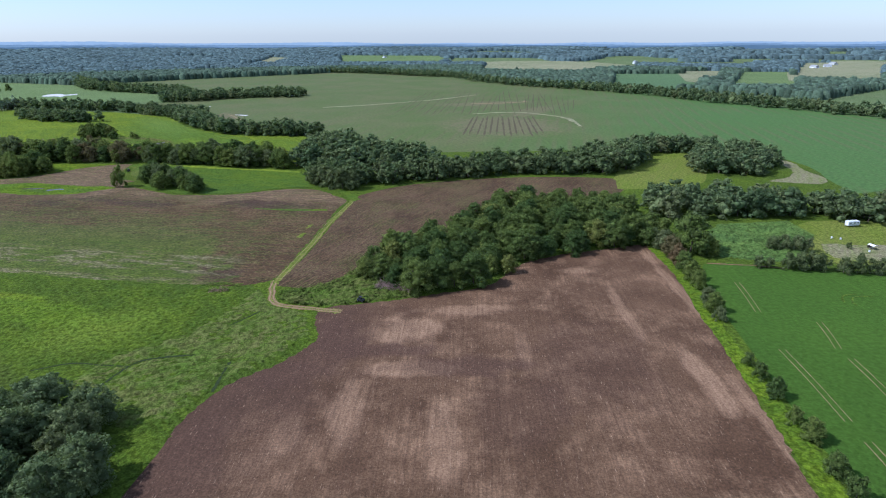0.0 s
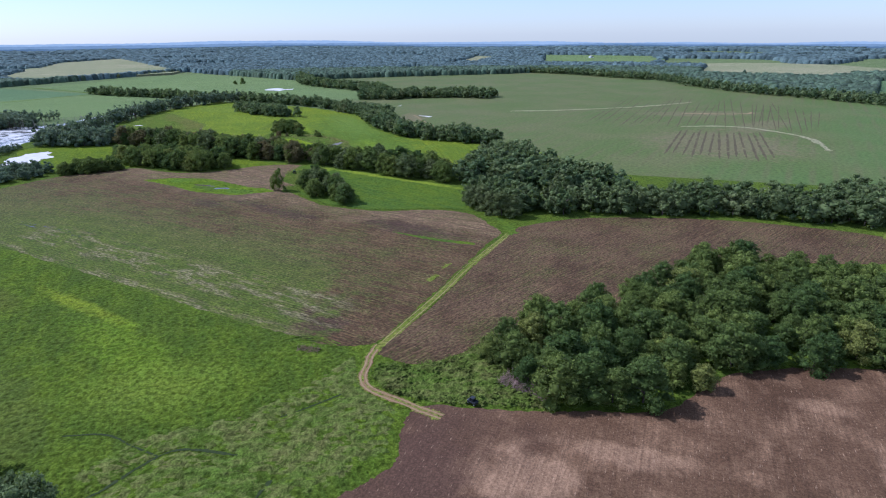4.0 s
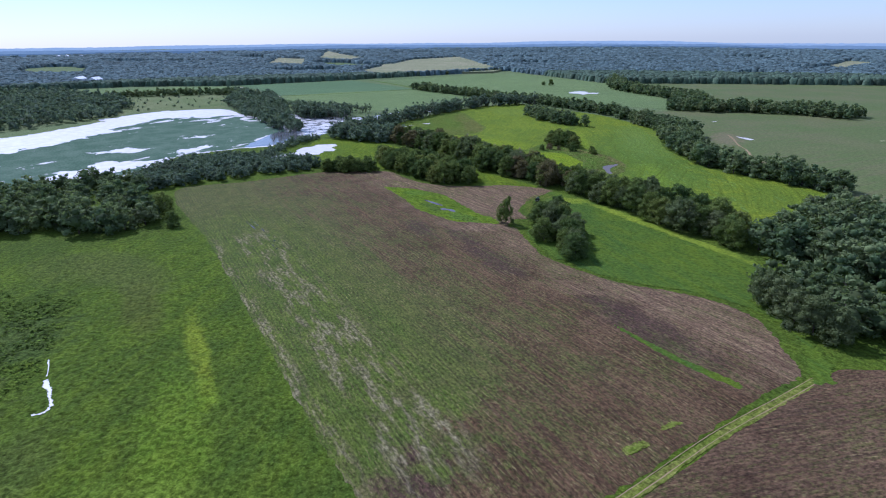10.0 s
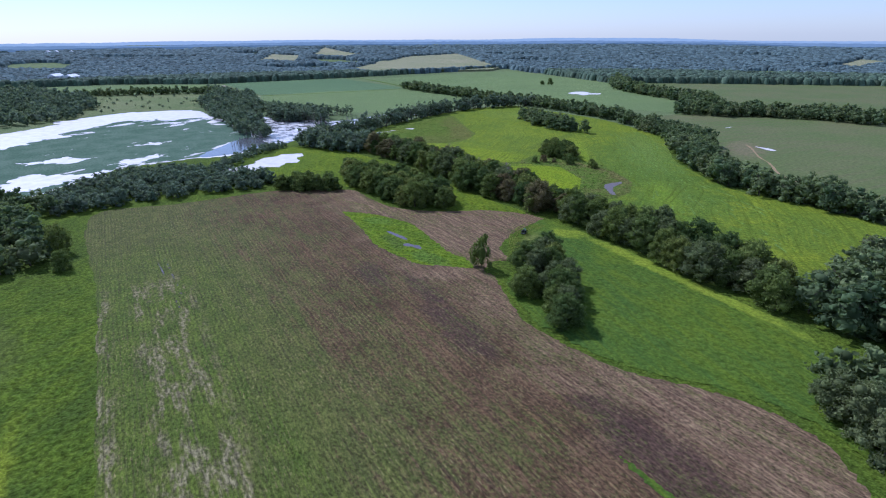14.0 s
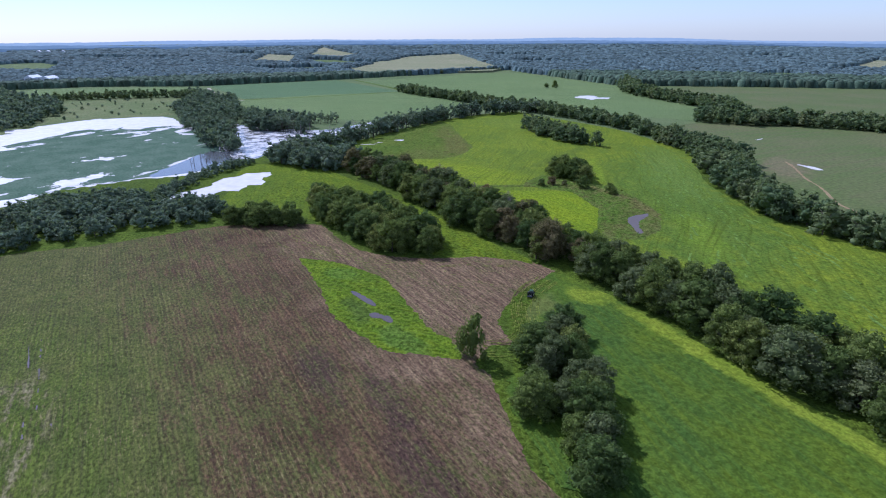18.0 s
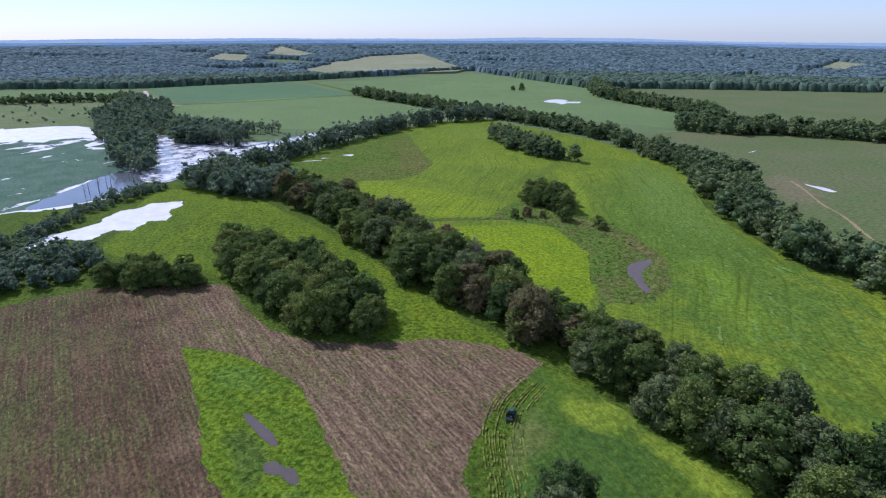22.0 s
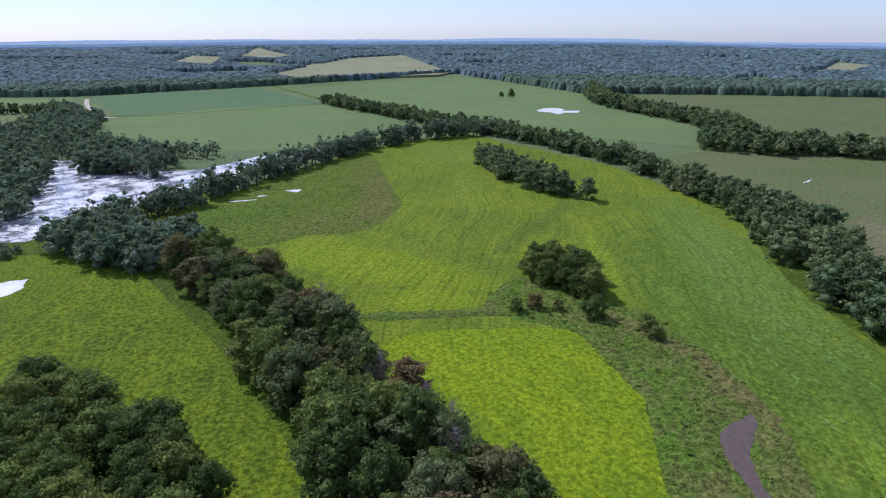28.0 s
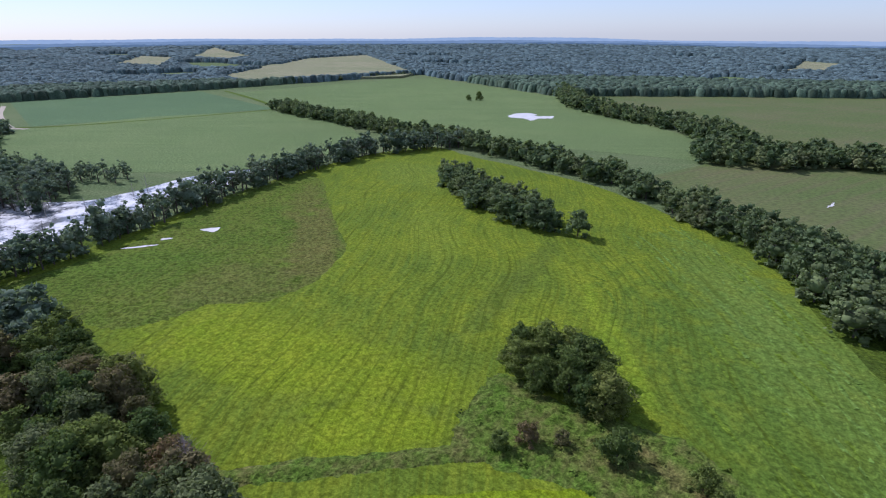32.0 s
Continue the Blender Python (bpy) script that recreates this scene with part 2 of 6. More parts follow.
MARSH = grass_mat("marsh_weeds", (0.080, 0.118, 0.016), (0.118, 0.110, 0.032), (0.070, 0.128, 0.012), 5.0, 100.0, 0.0, 0.7, (7.0, 3.0), spots=((-268, 556, 26, 4, -28, (0.120, 0.096, 0.034), 0.5), (-305, 572, 22, 3.5, -12, (0.118, 0.096, 0.034), 0.5), (-250, 528, 8, 14, 20, (0.105, 0.100, 0.030), 0.4)))
CORNER = grass_mat("marshy_corner", (0.084, 0.122, 0.013), (0.106, 0.126, 0.02), (0.068, 0.11, 0.012), 7.0, 128.0, 0.0, 0.5, (14.0, 3.0), spots=((-500, 612, 62, 12, -38, (0.116, 0.098, 0.030), 0.55), (-480, 560, 22, 26, 20, (0.100, 0.098, 0.026), 0.4), (-560, 648, 40, 10, -42, (0.112, 0.100, 0.028), 0.4), (-535, 540, 30, 14, 60, (0.066, 0.115, 0.012), 0.6)))
SWATH = grass_mat("laid_swath", (0.096, 0.148, 0.012), (0.112, 0.160, 0.013), (0.086, 0.134, 0.013), 4.0, 125.0, 0.0, 0.3)
DRYSWATH = grass_mat("drying_swath", (0.108, 0.172, 0.028), (0.124, 0.186, 0.034), (0.096, 0.158, 0.024), 4.0, 125.0, 0.0, 0.3)
GULLY = plain_mat("wet_gully", (0.036, 0.050, 0.016), 0.9, 0.0, 0.8, 0.1)
LUSH = grass_mat("lush_weeds", (0.084, 0.14, 0.007), (0.122, 0.165, 0.008), (0.064, 0.108, 0.009), 6.0, 20.0, 0.0, 0.6, spots=((-268, 368, 14, 4, -15, (0.060, 0.095, 0.014), 0.8), (-300, 380, 12, 5, 20, (0.075, 0.14, 0.016), 0.6), (-240, 368, 12, 6, 0, (0.068, 0.12, 0.016), 0.7)))
SEDGE = grass_mat("dark_sedge", (0.048, 0.080, 0.014), (0.110, 0.155, 0.014), (0.075, 0.115, 0.014), 5.0, 60.0, 3.0, 0.6, (18.0, 2.0), 0.3)
WEEDY = grass_mat("tall_weeds", (0.080, 0.108, 0.018), (0.124, 0.122, 0.036), (0.064, 0.106, 0.012), 4.0, 30.0, 0.0, 0.8, (8.0, 2.0))
VERGE = grass_mat("dry_verge", (0.108, 0.132, 0.014), (0.19, 0.178, 0.045), (0.086, 0.122, 0.012), 2.0, 85.0, 0.0, 0.3, (9.0, 0.6))
STRIP = grass_mat("strip_crop", (0.066, 0.108, 0.011), (0.092, 0.13, 0.01), (0.044, 0.088, 0.016), 11.0, 155.0, 1.6, 0.4, (20.0, 1.4), 0.12, 0.6, ((-160, 431, 66, 4.5, -14, (0.17, 0.225, 0.016), 0.85), (-222, 440, 9, 6, 0, (0.17, 0.225, 0.016), 0.7), (-228, 420, 12, 7, 120, (0.10, 0.115, 0.028), 0.7)))
CLEARING = grass_mat("clearing_grass", (0.1287, 0.156, 0.0197), (0.1131, 0.1521, 0.0164), (0.1482, 0.1521, 0.0328), 12.0, 60.0, 0.0, 0.3)
SCRUBLAND = grass_mat("green_scrub", (0.070, 0.118, 0.026), (0.105, 0.158, 0.034), (0.052, 0.092, 0.024), 6.0, 20.0, 0.0, 0.6)
DRYYARD = grass_mat("dry_yard_grass", (0.190, 0.165, 0.085), (0.150, 0.175, 0.050), (0.225, 0.185, 0.115), 5.0, 60.0, 0.0, 0.2)


def big_field_mat():
    n = Nodes("row_crop_olive")
    patch = n.ramp(n.noise(70.0, 5.0, 0.6), 0.40, 0.62)
    colour = n.mix(patch, (0.088, 0.118, 0.028), (0.114, 0.122, 0.040))
    east = n.add("ShaderNodeSeparateXYZ")
    n.link(n.place, east.inputs[0])
    green = n.ramp(n.math("ADD", n.math("SUBTRACT", east.outputs["X"], n.math("MULTIPLY", east.outputs["Y"], 0.35)), n.ramp(n.noise(90.0), 0.2, 0.8, -120.0, 120.0)), -150.0, 110.0)
    colour = n.mix(green, colour, (0.074, 0.135, 0.030))
    band = n.rows(78.0, 14.0, 0.6)
    colour = n.mix(n.math("MULTIPLY", n.ramp(band, 0.66, 0.95, 0.0, 0.5), n.ramp(n.noise(120.0, 3.0), 0.42, 0.58, 0.15, 1.0)), colour, (0.120, 0.108, 0.046))
    for x, y, rx, ry, angle in ((-268, 735, 40, 15, -62), (60, 850, 70, 25, 20), (120, 760, 60, 22, 60), (70, 640, 62, 70, 0)):
        colour = n.mix(n.math("MULTIPLY", n.spot(x, y, rx, ry, angle), 0.6), colour, (0.165, 0.130, 0.066))
    fine = n.noise(2.5, 4.0)
    colour = n.mix(1.0, colour, n.ramp(fine, 0.36, 0.64, 0.78, 1.22), "MULTIPLY")
    return n.done(colour, 0.9, fine, 0.4)


def plough_mat():
    n = Nodes("ploughed_soil")
    xyz = n.add("ShaderNodeSeparateXYZ")
    n.link(n.place, xyz.inputs[0])
    big = n.ramp(n.noise(30.0, 6.0, 0.65), 0.36, 0.64)
    colour = n.mix(big, (0.082, 0.045, 0.023), (0.136, 0.078, 0.041))
    streaks = n.ramp(n.along(87.0, 9.0, 1.3, 5.0), 0.38, 0.62, 0.35, 1.0)
    pale = n.math("MULTIPLY", n.math("MULTIPLY", n.ramp(n.noise(17.0, 6.0, 0.7), 0.47, 0.64), streaks), 0.75)
    colour = n.mix(pale, colour, (0.285, 0.172, 0.094))
    for x, y, rx, ry, k in ((-12, 173, 11, 11, 0.8), (8, 188, 17, 4.5, 0.65), (-10, 149, 17, 4.5, 0.75), (-27, 128, 5, 13, 0.6), (0, 117, 5, 16, 0.5), (77, 141, 4, 19, 0.75), (66, 188, 2.6, 24, 0.55), (93, 205, 2.5, 42, 0.6), (84, 120, 2.5, 30, 0.6), (57, 224, 9, 3, 0.4), (26, 160, 2.5, 12, 0.4), (-40, 118, 5, 9, 0.4)):
        colour = n.mix(n.math("MULTIPLY", n.math("MULTIPLY", n.spot(x, y, rx, ry), k), n.ramp(streaks, 0.2, 1.0, 0.6, 1.0)), colour, (0.325, 0.200, 0.113))
    # moist dark soil along the weedy edge and in a band across
    edge = n.ramp(n.math("ADD", n.math("ADD", xyz.outputs["X"], n.math("MULTIPLY", xyz.outputs["Y"], -0.30)), n.ramp(n.noise(16.0, 5.0, 0.65), 0.25, 0.75, -16.0, 16.0)), -98.0, -62.0, 0.82, 0.0)
    colour = n.mix(edge, colour, (0.075, 0.042, 0.026))
    for x, y, rx, ry, k in ((-36, 168, 10, 17, 0.85), (-22, 160, 18, 4.5, 0.8), (6, 150, 20, 6, 0.7), (-46, 146, 10, 12, 0.6), (45, 150, 22, 26, 0.4), (20, 128, 14, 18, 0.35), (-62, 100, 10, 26, 0.5)):
        colour = n.mix(n.math("MULTIPLY", n.spot(x, y, rx, ry), k), colour, (0.086, 0.048, 0.030))
    row = n.along(87.0, 70.0, 0.45, 2.0)
    wide = n.along(87.0, 160.0, 1.1, 2.0)
    colour = n.mix(n.ramp(row, 0.48, 0.66, 0.0, 0.26), colour, (0.066, 0.036, 0.023))
    colour = n.mix(n.ramp(wide, 0.58, 0.70, 0.0, 0.16), colour, (0.072, 0.040, 0.026))
    clod = n.noise(0.55, 4.0, 0.7)
    straw = n.ramp(n.along(87.0, 2.4, 0.35, 3.0), 0.63, 0.70, 0.0, 0.5)
    colour = n.mix(straw, colour, (0.440, 0.300, 0.185))
    colour = n.mix(1.0, colour, n.ramp(clod, 0.38, 0.62, 0.72, 1.26), "MULTIPLY")
    return n.done(colour, 0.95, n.math("ADD", clod, n.math("MULTIPLY", row, 0.5)), 0.18, 0.1)


def stubble_mat(name, turn, weeds, soil_a, soil_b, zoned=False):
    """Bare soil with weeds and straw between drilled rows; zoned: green along its southern edge, paler soil in the north-east."""
    n = Nodes(name)
    big = n.ramp(n.noise(26.0, 6.0, 0.65), 0.38, 0.62)
    soil = n.mix(big, soil_a, soil_b)
    soil = n.mix(n.ramp(n.along(turn, 22.0, 1.6, 5.0), 0.52, 0.68, 0.0, 0.5), soil, tuple(v * k for v, k in zip(soil_b, (1.7, 1.65, 1.5))))
    speck = n.noise(1.1, 5.0, 0.8)
    weed = n.math("ADD", speck, n.math("MULTIPLY", n.noise(24.0, 4.0), 0.55))
    weed = n.math("ADD", weed, n.math("MULTIPLY", n.along(turn, 9.0, 1.3, 5.0), 0.60))
    limit = 1.32 - weeds
    weed_colour = n.mix(n.ramp(n.noise(8.0), 0.4, 0.6), (0.082, 0.094, 0.020), (0.116, 0.120, 0.028))
    if zoned:
        xyz = n.add("ShaderNodeSeparateXYZ")
        n.link(n.place, xyz.inputs[0])
        east = xyz.outputs["X"]
        run = n.math("ADD", n.math("MULTIPLY", east, 0.174), n.math("MULTIPLY", xyz.outputs["Y"], 0.985))
        ragged = n.math("ADD", run, n.ramp(n.along(turn, 45.0, 4.0, 4.0), 0.3, 0.7, -13.0, 13.0))
        lanes = n.along(turn, 260.0, 3.6, 1.0)
        # pale tan soil along the north-eastern headland, wine-dark soil inside it
        tan = n.ramp(n.math("ADD", run, n.ramp(n.noise(18.0, 5.0), 0.25, 0.75, -16.0, 16.0)), 300.0, 322.0)
        soil = n.mix(n.math("MULTIPLY", tan, 0.72), soil, n.mix(n.ramp(n.along(turn, 16.0, 1.8, 4.0), 0.4, 0.62), (0.150, 0.092, 0.052), (0.300, 0.205, 0.108)))
        for x, y, rx, ry in ((-182, 335, 24, 7), (-215, 345, 16, 5), (-105, 330, 30, 9), (-100, 226, 16, 10), (-240, 338, 18, 6)):
            soil = n.mix(n.math("MULTIPLY", n.spot(x, y, rx, ry, -12), 0.65), soil, (0.066, 0.038, 0.029))
        west = n.ramp(n.math("ADD", east, n.ramp(n.noise(12.0, 3.0), 0.3, 0.7, -26.0, 26.0)), -128.0, -88.0, 1.0, 0.0)
        end = n.ramp(n.math("ADD", east, n.ramp(n.noise(20.0, 3.0), 0.3, 0.7, -30.0, 30.0)), -355.0, -275.0, 0.25, 1.0)
        green = n.math("MULTIPLY", n.math("MULTIPLY", n.ramp(ragged, 212.0, 258.0, 1.0, 0.0), west), end)
        weed = n.math("ADD", weed, n.math("MULTIPLY", n.ramp(lanes, 0.35, 0.65, -1.0, 1.0), 0.06))
        weed = n.math("ADD", weed, n.math("MULTIPLY", green, 0.62))
        weed = n.math("ADD", weed, n.math("MULTIPLY", n.ramp(ragged, 240.0, 300.0, 1.0, 0.0), n.ramp(east, -150.0, -70.0, 0.22, -0.02)))
        weed_colour = n.mix(n.ramp(green, 0.1, 0.8), weed_colour, n.mix(n.ramp(n.noise(9.0, 5.0), 0.4, 0.62), (0.074, 0.112, 0.012), (0.105, 0.142, 0.016)))
        # dry straw left in broken strips
        clump = n.math("MULTIPLY", n.ramp(n.along(turn, 3.0, 1.3, 9.0), 0.36, 0.56), n.ramp(n.along(turn, 20.0, 4.2, 4.0), 0.46, 0.56))
        strips = n.math("ADD", n.math("MULTIPLY", n.ramp(run, 187.0, 189.5), n.ramp(run, 195.0, 198.0, 1.0, 0.0)), n.math("MULTIPLY", n.ramp(run, 201.0, 204.0), n.ramp(run, 221.0, 227.0, 1.0, 0.0)))
        bare = n.math("MULTIPLY", n.math("MULTIPLY", clump, strips), n.math("MULTIPLY", n.ramp(east, -300.0, -285.0), n.ramp(east, -100.0, -85.0, 1.0, 0.0)))
        soil = n.mix(n.math("MULTIPLY", bare, 0.85), soil, (0.30, 0.255, 0.135))
    cover = n.ramp(weed, limit - 0.10, limit + 0.16, 0.0, 0.92)
    if zoned:
        cover = n.math("MULTIPLY", cover, n.math("SUBTRACT", 1.0, n.math("MULTIPLY", bare, 0.78)))
    colour = n.mix(cover, soil, weed_colour)
    row = n.along(turn, 40.0, 0.7, 2.0)
    straw = n.math("MULTIPLY", n.ramp(n.along(turn, 2.6, 0.5, 3.0), 0.56, 0.66), n.ramp(n.noise(20.0, 4.0), 0.42, 0.60, 0.15, 0.75))
    colour = n.mix(straw, colour, (0.235, 0.190, 0.075))
    corduroy = n.rows(turn, 1.5, 1.8)
    colour = n.mix(1.0, colour, n.math("ADD", 1.0, n.math("MULTIPLY", n.ramp(corduroy, 0.0, 1.0, -0.20, 0.14), n.ramp(n.noise(16.0, 3.0), 0.40, 0.62))), "MULTIPLY")
    colour = n.mix(n.ramp(row, 0.50, 0.66, 0.0, 0.34), colour, (0.052, 0.036, 0.024))
    clod = n.noise(0.7, 4.0, 0.7, n.mapped(-turn, (0.6, 1.0, 1.0)))
    colour = n.mix(1.0, colour, n.ramp(clod, 0.36, 0.64, 0.42, 1.28), "MULTIPLY")
    return n.done(colour, 0.95, n.math("ADD", clod, n.math("MULTIPLY", row, 0.4)), 0.4, 0.1)


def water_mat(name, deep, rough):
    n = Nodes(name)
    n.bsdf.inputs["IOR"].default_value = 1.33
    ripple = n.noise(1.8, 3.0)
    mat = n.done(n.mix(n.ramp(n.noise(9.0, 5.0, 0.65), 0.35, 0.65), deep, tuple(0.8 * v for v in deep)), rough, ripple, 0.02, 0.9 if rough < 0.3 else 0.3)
    return mat


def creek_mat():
    """Flooded creek: white scum and painted-on white glints among grey open water."""
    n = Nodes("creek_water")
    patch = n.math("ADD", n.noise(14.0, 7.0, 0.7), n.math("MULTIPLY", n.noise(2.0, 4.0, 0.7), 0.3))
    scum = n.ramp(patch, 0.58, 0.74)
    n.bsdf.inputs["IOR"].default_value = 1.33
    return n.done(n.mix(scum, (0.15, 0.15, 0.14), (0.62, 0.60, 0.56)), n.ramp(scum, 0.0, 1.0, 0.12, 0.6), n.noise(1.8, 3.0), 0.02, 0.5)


def scum_mat():
    n = Nodes("floating_weed")
    patch = n.noise(22.0, 6.0, 0.65)
    # greens lightened to carry the haze lying over the lake
    colour = n.mix(n.ramp(patch, 0.4, 0.62), (0.082, 0.128, 0.080), (0.116, 0.160, 0.106))
    fine = n.noise(1.6, 4.0)
    colour = n.mix(1.0, colour, n.ramp(fine, 0.3, 0.7, 0.75, 1.25), "MULTIPLY")
    mat = n.done(colour, 1.0, fine, 0.1, 0.0)
    rim = n.spot(-645, 300, 175, 95, 118)
    gaps = n.math("ADD", n.along(118.0, 70.0, 16.0, 6.0), n.math("MULTIPLY", patch, 0.5))
    open_water = n.ramp(n.math("SUBTRACT", gaps, n.math("MULTIPLY", rim, 0.12)), 0.80, 0.83)
    clear = n.add("ShaderNodeBsdfTransparent")
    both = n.add("ShaderNodeMixShader")
    n.link(open_water, both.inputs[0])
    n.link(n.bsdf.outputs[0], both.inputs[1])
    n.link(clear.outputs[0], both.inputs[2])
    n.link(both.outputs[0], n.out.inputs["Surface"])
    return mat


BIGFIELD, PLOUGH, SCUM = big_field_mat(), plough_mat(), scum_mat()
STUBBLE = stubble_mat("weedy_stubble", 170.0, 0.17, (0.074, 0.042, 0.020), (0.130, 0.079, 0.038), True)
TRACKSOIL = stubble_mat("stubble_by_track", 62.0, 0.15, (0.080, 0.046, 0.024), (0.134, 0.082, 0.043))
WATER = water_mat("lake_water", (0.12, 0.13, 0.13), 0.12)
# near-white base colour stands in for the sky's glare on the water
GLAREWATER = water_mat("sky_glare_water", (0.66, 0.62, 0.57), 0.45)
REEDS = grass_mat("dry_reeds", (0.130, 0.158, 0.058), (0.185, 0.185, 0.085), (0.100, 0.140, 0.046), 16.0, 30.0, 0.0, 0.6)
CHANNEL = creek_mat()
MUDWATER = water_mat("muddy_water", (0.10, 0.075, 0.055), 0.15)
DIRT = plain_mat("track_dirt", (0.215, 0.132, 0.066), 0.95, 0.0, 1.2, 0.1)
RUT = plain_mat("worn_rut", (0.275, 0.200, 0.100), 0.95, 0.0, 0.9, 0.1)
SAND = plain_mat("pale_sand", (0.42, 0.36, 0.26), 0.95, 0.0, 2.0, 0.1)
MUDFLAT = plain_mat("wet_mud", (0.105, 0.072, 0.050), 0.35, 0.0, 1.5, 0.35)
BARK = plain_mat("bark", (0.11, 0.085, 0.065), 0.9, 0.0, 0.3, 0.2)
DEADWOOD = plain_mat("dead_wood", (0.30, 0.27, 0.24), 0.9, 0.0, 0.3, 0.2)
LEAF = leaf_mat("tree_leaves", (0.066, 0.108, 0.028), (0.190, 0.228, 0.046), (0.240, 0.240, 0.060), True)
LEAF_WILLOW = leaf_mat("willow_leaves", (0.092, 0.130, 0.046), (0.165, 0.198, 0.075), (0.13, 0.14, 0.055), False)
# wood and shore leaves lightened and blued in place of haze over the distance
LEAF_WOOD = leaf_mat("wood_leaves", (0.085, 0.128, 0.052), (0.195, 0.232, 0.088), (0.14, 0.14, 0.06), False)
LEAF_SHORE = leaf_mat("hazed_shore_leaves", (0.120, 0.165, 0.100), (0.195, 0.240, 0.150), (0.16, 0.175, 0.10), False)
LEAF_PALE = leaf_mat("pale_leaves", (0.115, 0.142, 0.050), (0.178, 0.200, 0.080), (0.14, 0.145, 0.06), True)
LEAF_RUST = leaf_mat("rusty_leaves", (0.140, 0.130, 0.050), (0.205, 0.152, 0.070), (0.22, 0.120, 0.060), True)
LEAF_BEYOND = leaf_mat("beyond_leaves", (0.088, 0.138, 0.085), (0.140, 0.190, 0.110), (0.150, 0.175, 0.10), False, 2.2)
# the blue in the far crowns is distance haze painted into the leaf colour
LEAF_HAZED = leaf_mat("hazed_far_leaves", (0.120, 0.178, 0.172), (0.158, 0.214, 0.194), (0.168, 0.212, 0.165), False, 2.6)


# ---- geometry helpers ----
def smooth(points, steps=5, closed=True, wobble=0.0, seed=1):
    """A rounded line through the points, with a little natural wobble."""
    rng = random.Random(seed)
    p = [Vector((x, y, 0)) for x, y in points]
    count = len(p)
    out = []
    for i in range(count if closed else count - 1):
        a, b, c, d = (p[(i - 1) % count], p[i], p[(i + 1) % count], p[(i + 2) % count]) if closed else (p[max(i - 1, 0)], p[i], p[i + 1], p[min(i + 2, count - 1)])
        for k in range(steps):
            t = k / steps
            q = 0.5 * (2 * b + (c - a) * t + (2 * a - 5 * b + 4 * c - d) * t * t + (3 * b - a - 3 * c + d) * t ** 3)
            if wobble:
                q += Vector((rng.uniform(-1, 1), rng.uniform(-1, 1), 0)) * wobble
            out.append((q.x, q.y))
    if not closed:
        out.append(points[-1])
    return out


def fray(points, amount, seed, rounds=4):
    """A ragged shore: every stretch of the outline broken again and again."""
    rng = random.Random(seed)
    line = list(points)
    for _ in range(rounds):
        out = []
        for (ax, ay), (bx, by) in zip(line, line[1:] + line[:1]):
            k = amount * rng.uniform(-1, 1)
            out += [(ax, ay), ((ax + bx) / 2 - (by - ay) * k, (ay + by) / 2 + (bx - ax) * k)]
        line = out
    return line


def inside(points, poly):
    """Which of the points (n x 2) lie in the polygon."""
    x, y = points[:, 0], points[:, 1]
    hit = np.zeros(len(points), bool)
    a = poly[-1]
    for b in poly:
        cross = (a[1] > y) != (b[1] > y)
        with np.errstate(divide="ignore", invalid="ignore"):
            at = (b[0] - a[0]) * (y - a[1]) / (b[1] - a[1] + 1e-12) + a[0]
        hit ^= cross & (x < at)
        a = b
    return hit


def mesh_of(name, verts, tris, mats, slots=None, tint=None):
    """A mesh from arrays of vertices and triangles."""
    me = bpy.data.meshes.new(name)
    verts, tris = np.asarray(verts, np.float32), np.asarray(tris, np.int32)
    me.vertices.add(len(verts))
    me.vertices.foreach_set("co", verts.ravel())
    me.loops.add(tris.size)
    me.loops.foreach_set("vertex_index", tris.ravel())
    me.polygons.add(len(tris))
    me.polygons.foreach_set("loop_start", np.arange(0, tris.size, 3, dtype=np.int32))
    for m in mats:
        me.materials.append(m)
    if slots is not None:
        me.polygons.foreach_set("material_index", np.asarray(slots, np.int32))
    if tint is not None:
        me.attributes.new("tint", "FLOAT", "POINT").data.foreach_set("value", np.asarray(tint, np.float32))
    me.update(calc_edges=True)
    return me


def face_up(bm):
    """Turns every level face so that it looks up."""
    for f in bm.faces:
        f.normal_update()
        if f.normal.z < -0.5:
            f.normal_flip()


LAYER = [0.0]  # each piece of land lies a few millimetres above the last


def sheet(name, points, z, mat, label, category, steps=5, wobble=0.5, seed=1, kind="structure"):
    """A piece of land with a rounded outline: a thin slab lying on the ground."""
    line = smooth(points, steps, True, wobble, seed)
    LAYER[0] += 0.0015
    z = LAYER[0] + 0.02
    flat, edges, faces, *_ = geometry.delaunay_2d_cdt([Vector(p) for p in line], [], [list(range(len(line)))], 1, 1e-4)
    bm = bmesh.new()
    top = [bm.verts.new((p.x, p.y, z)) for p in flat]
    for f in faces:
        bm.faces.new([top[i] for i in f])
    face_up(bm)
    rim = [e for e in bm.edges if len(e.link_faces) == 1]
    low = {}
    for e in rim:
        for v in e.verts:
            low.setdefault(v, None)
    for v in low:
        low[v] = bm.verts.new((v.co.x, v.co.y, -0.02))
    for e in rim:
        a, b = e.verts
        bm.faces.new((a, b, low[b], low[a]))
    me = bpy.data.meshes.new(name)
    bm.to_mesh(me)
    me.materials.append(mat)
    return tagged(new(name, me), label, category, kind=kind)


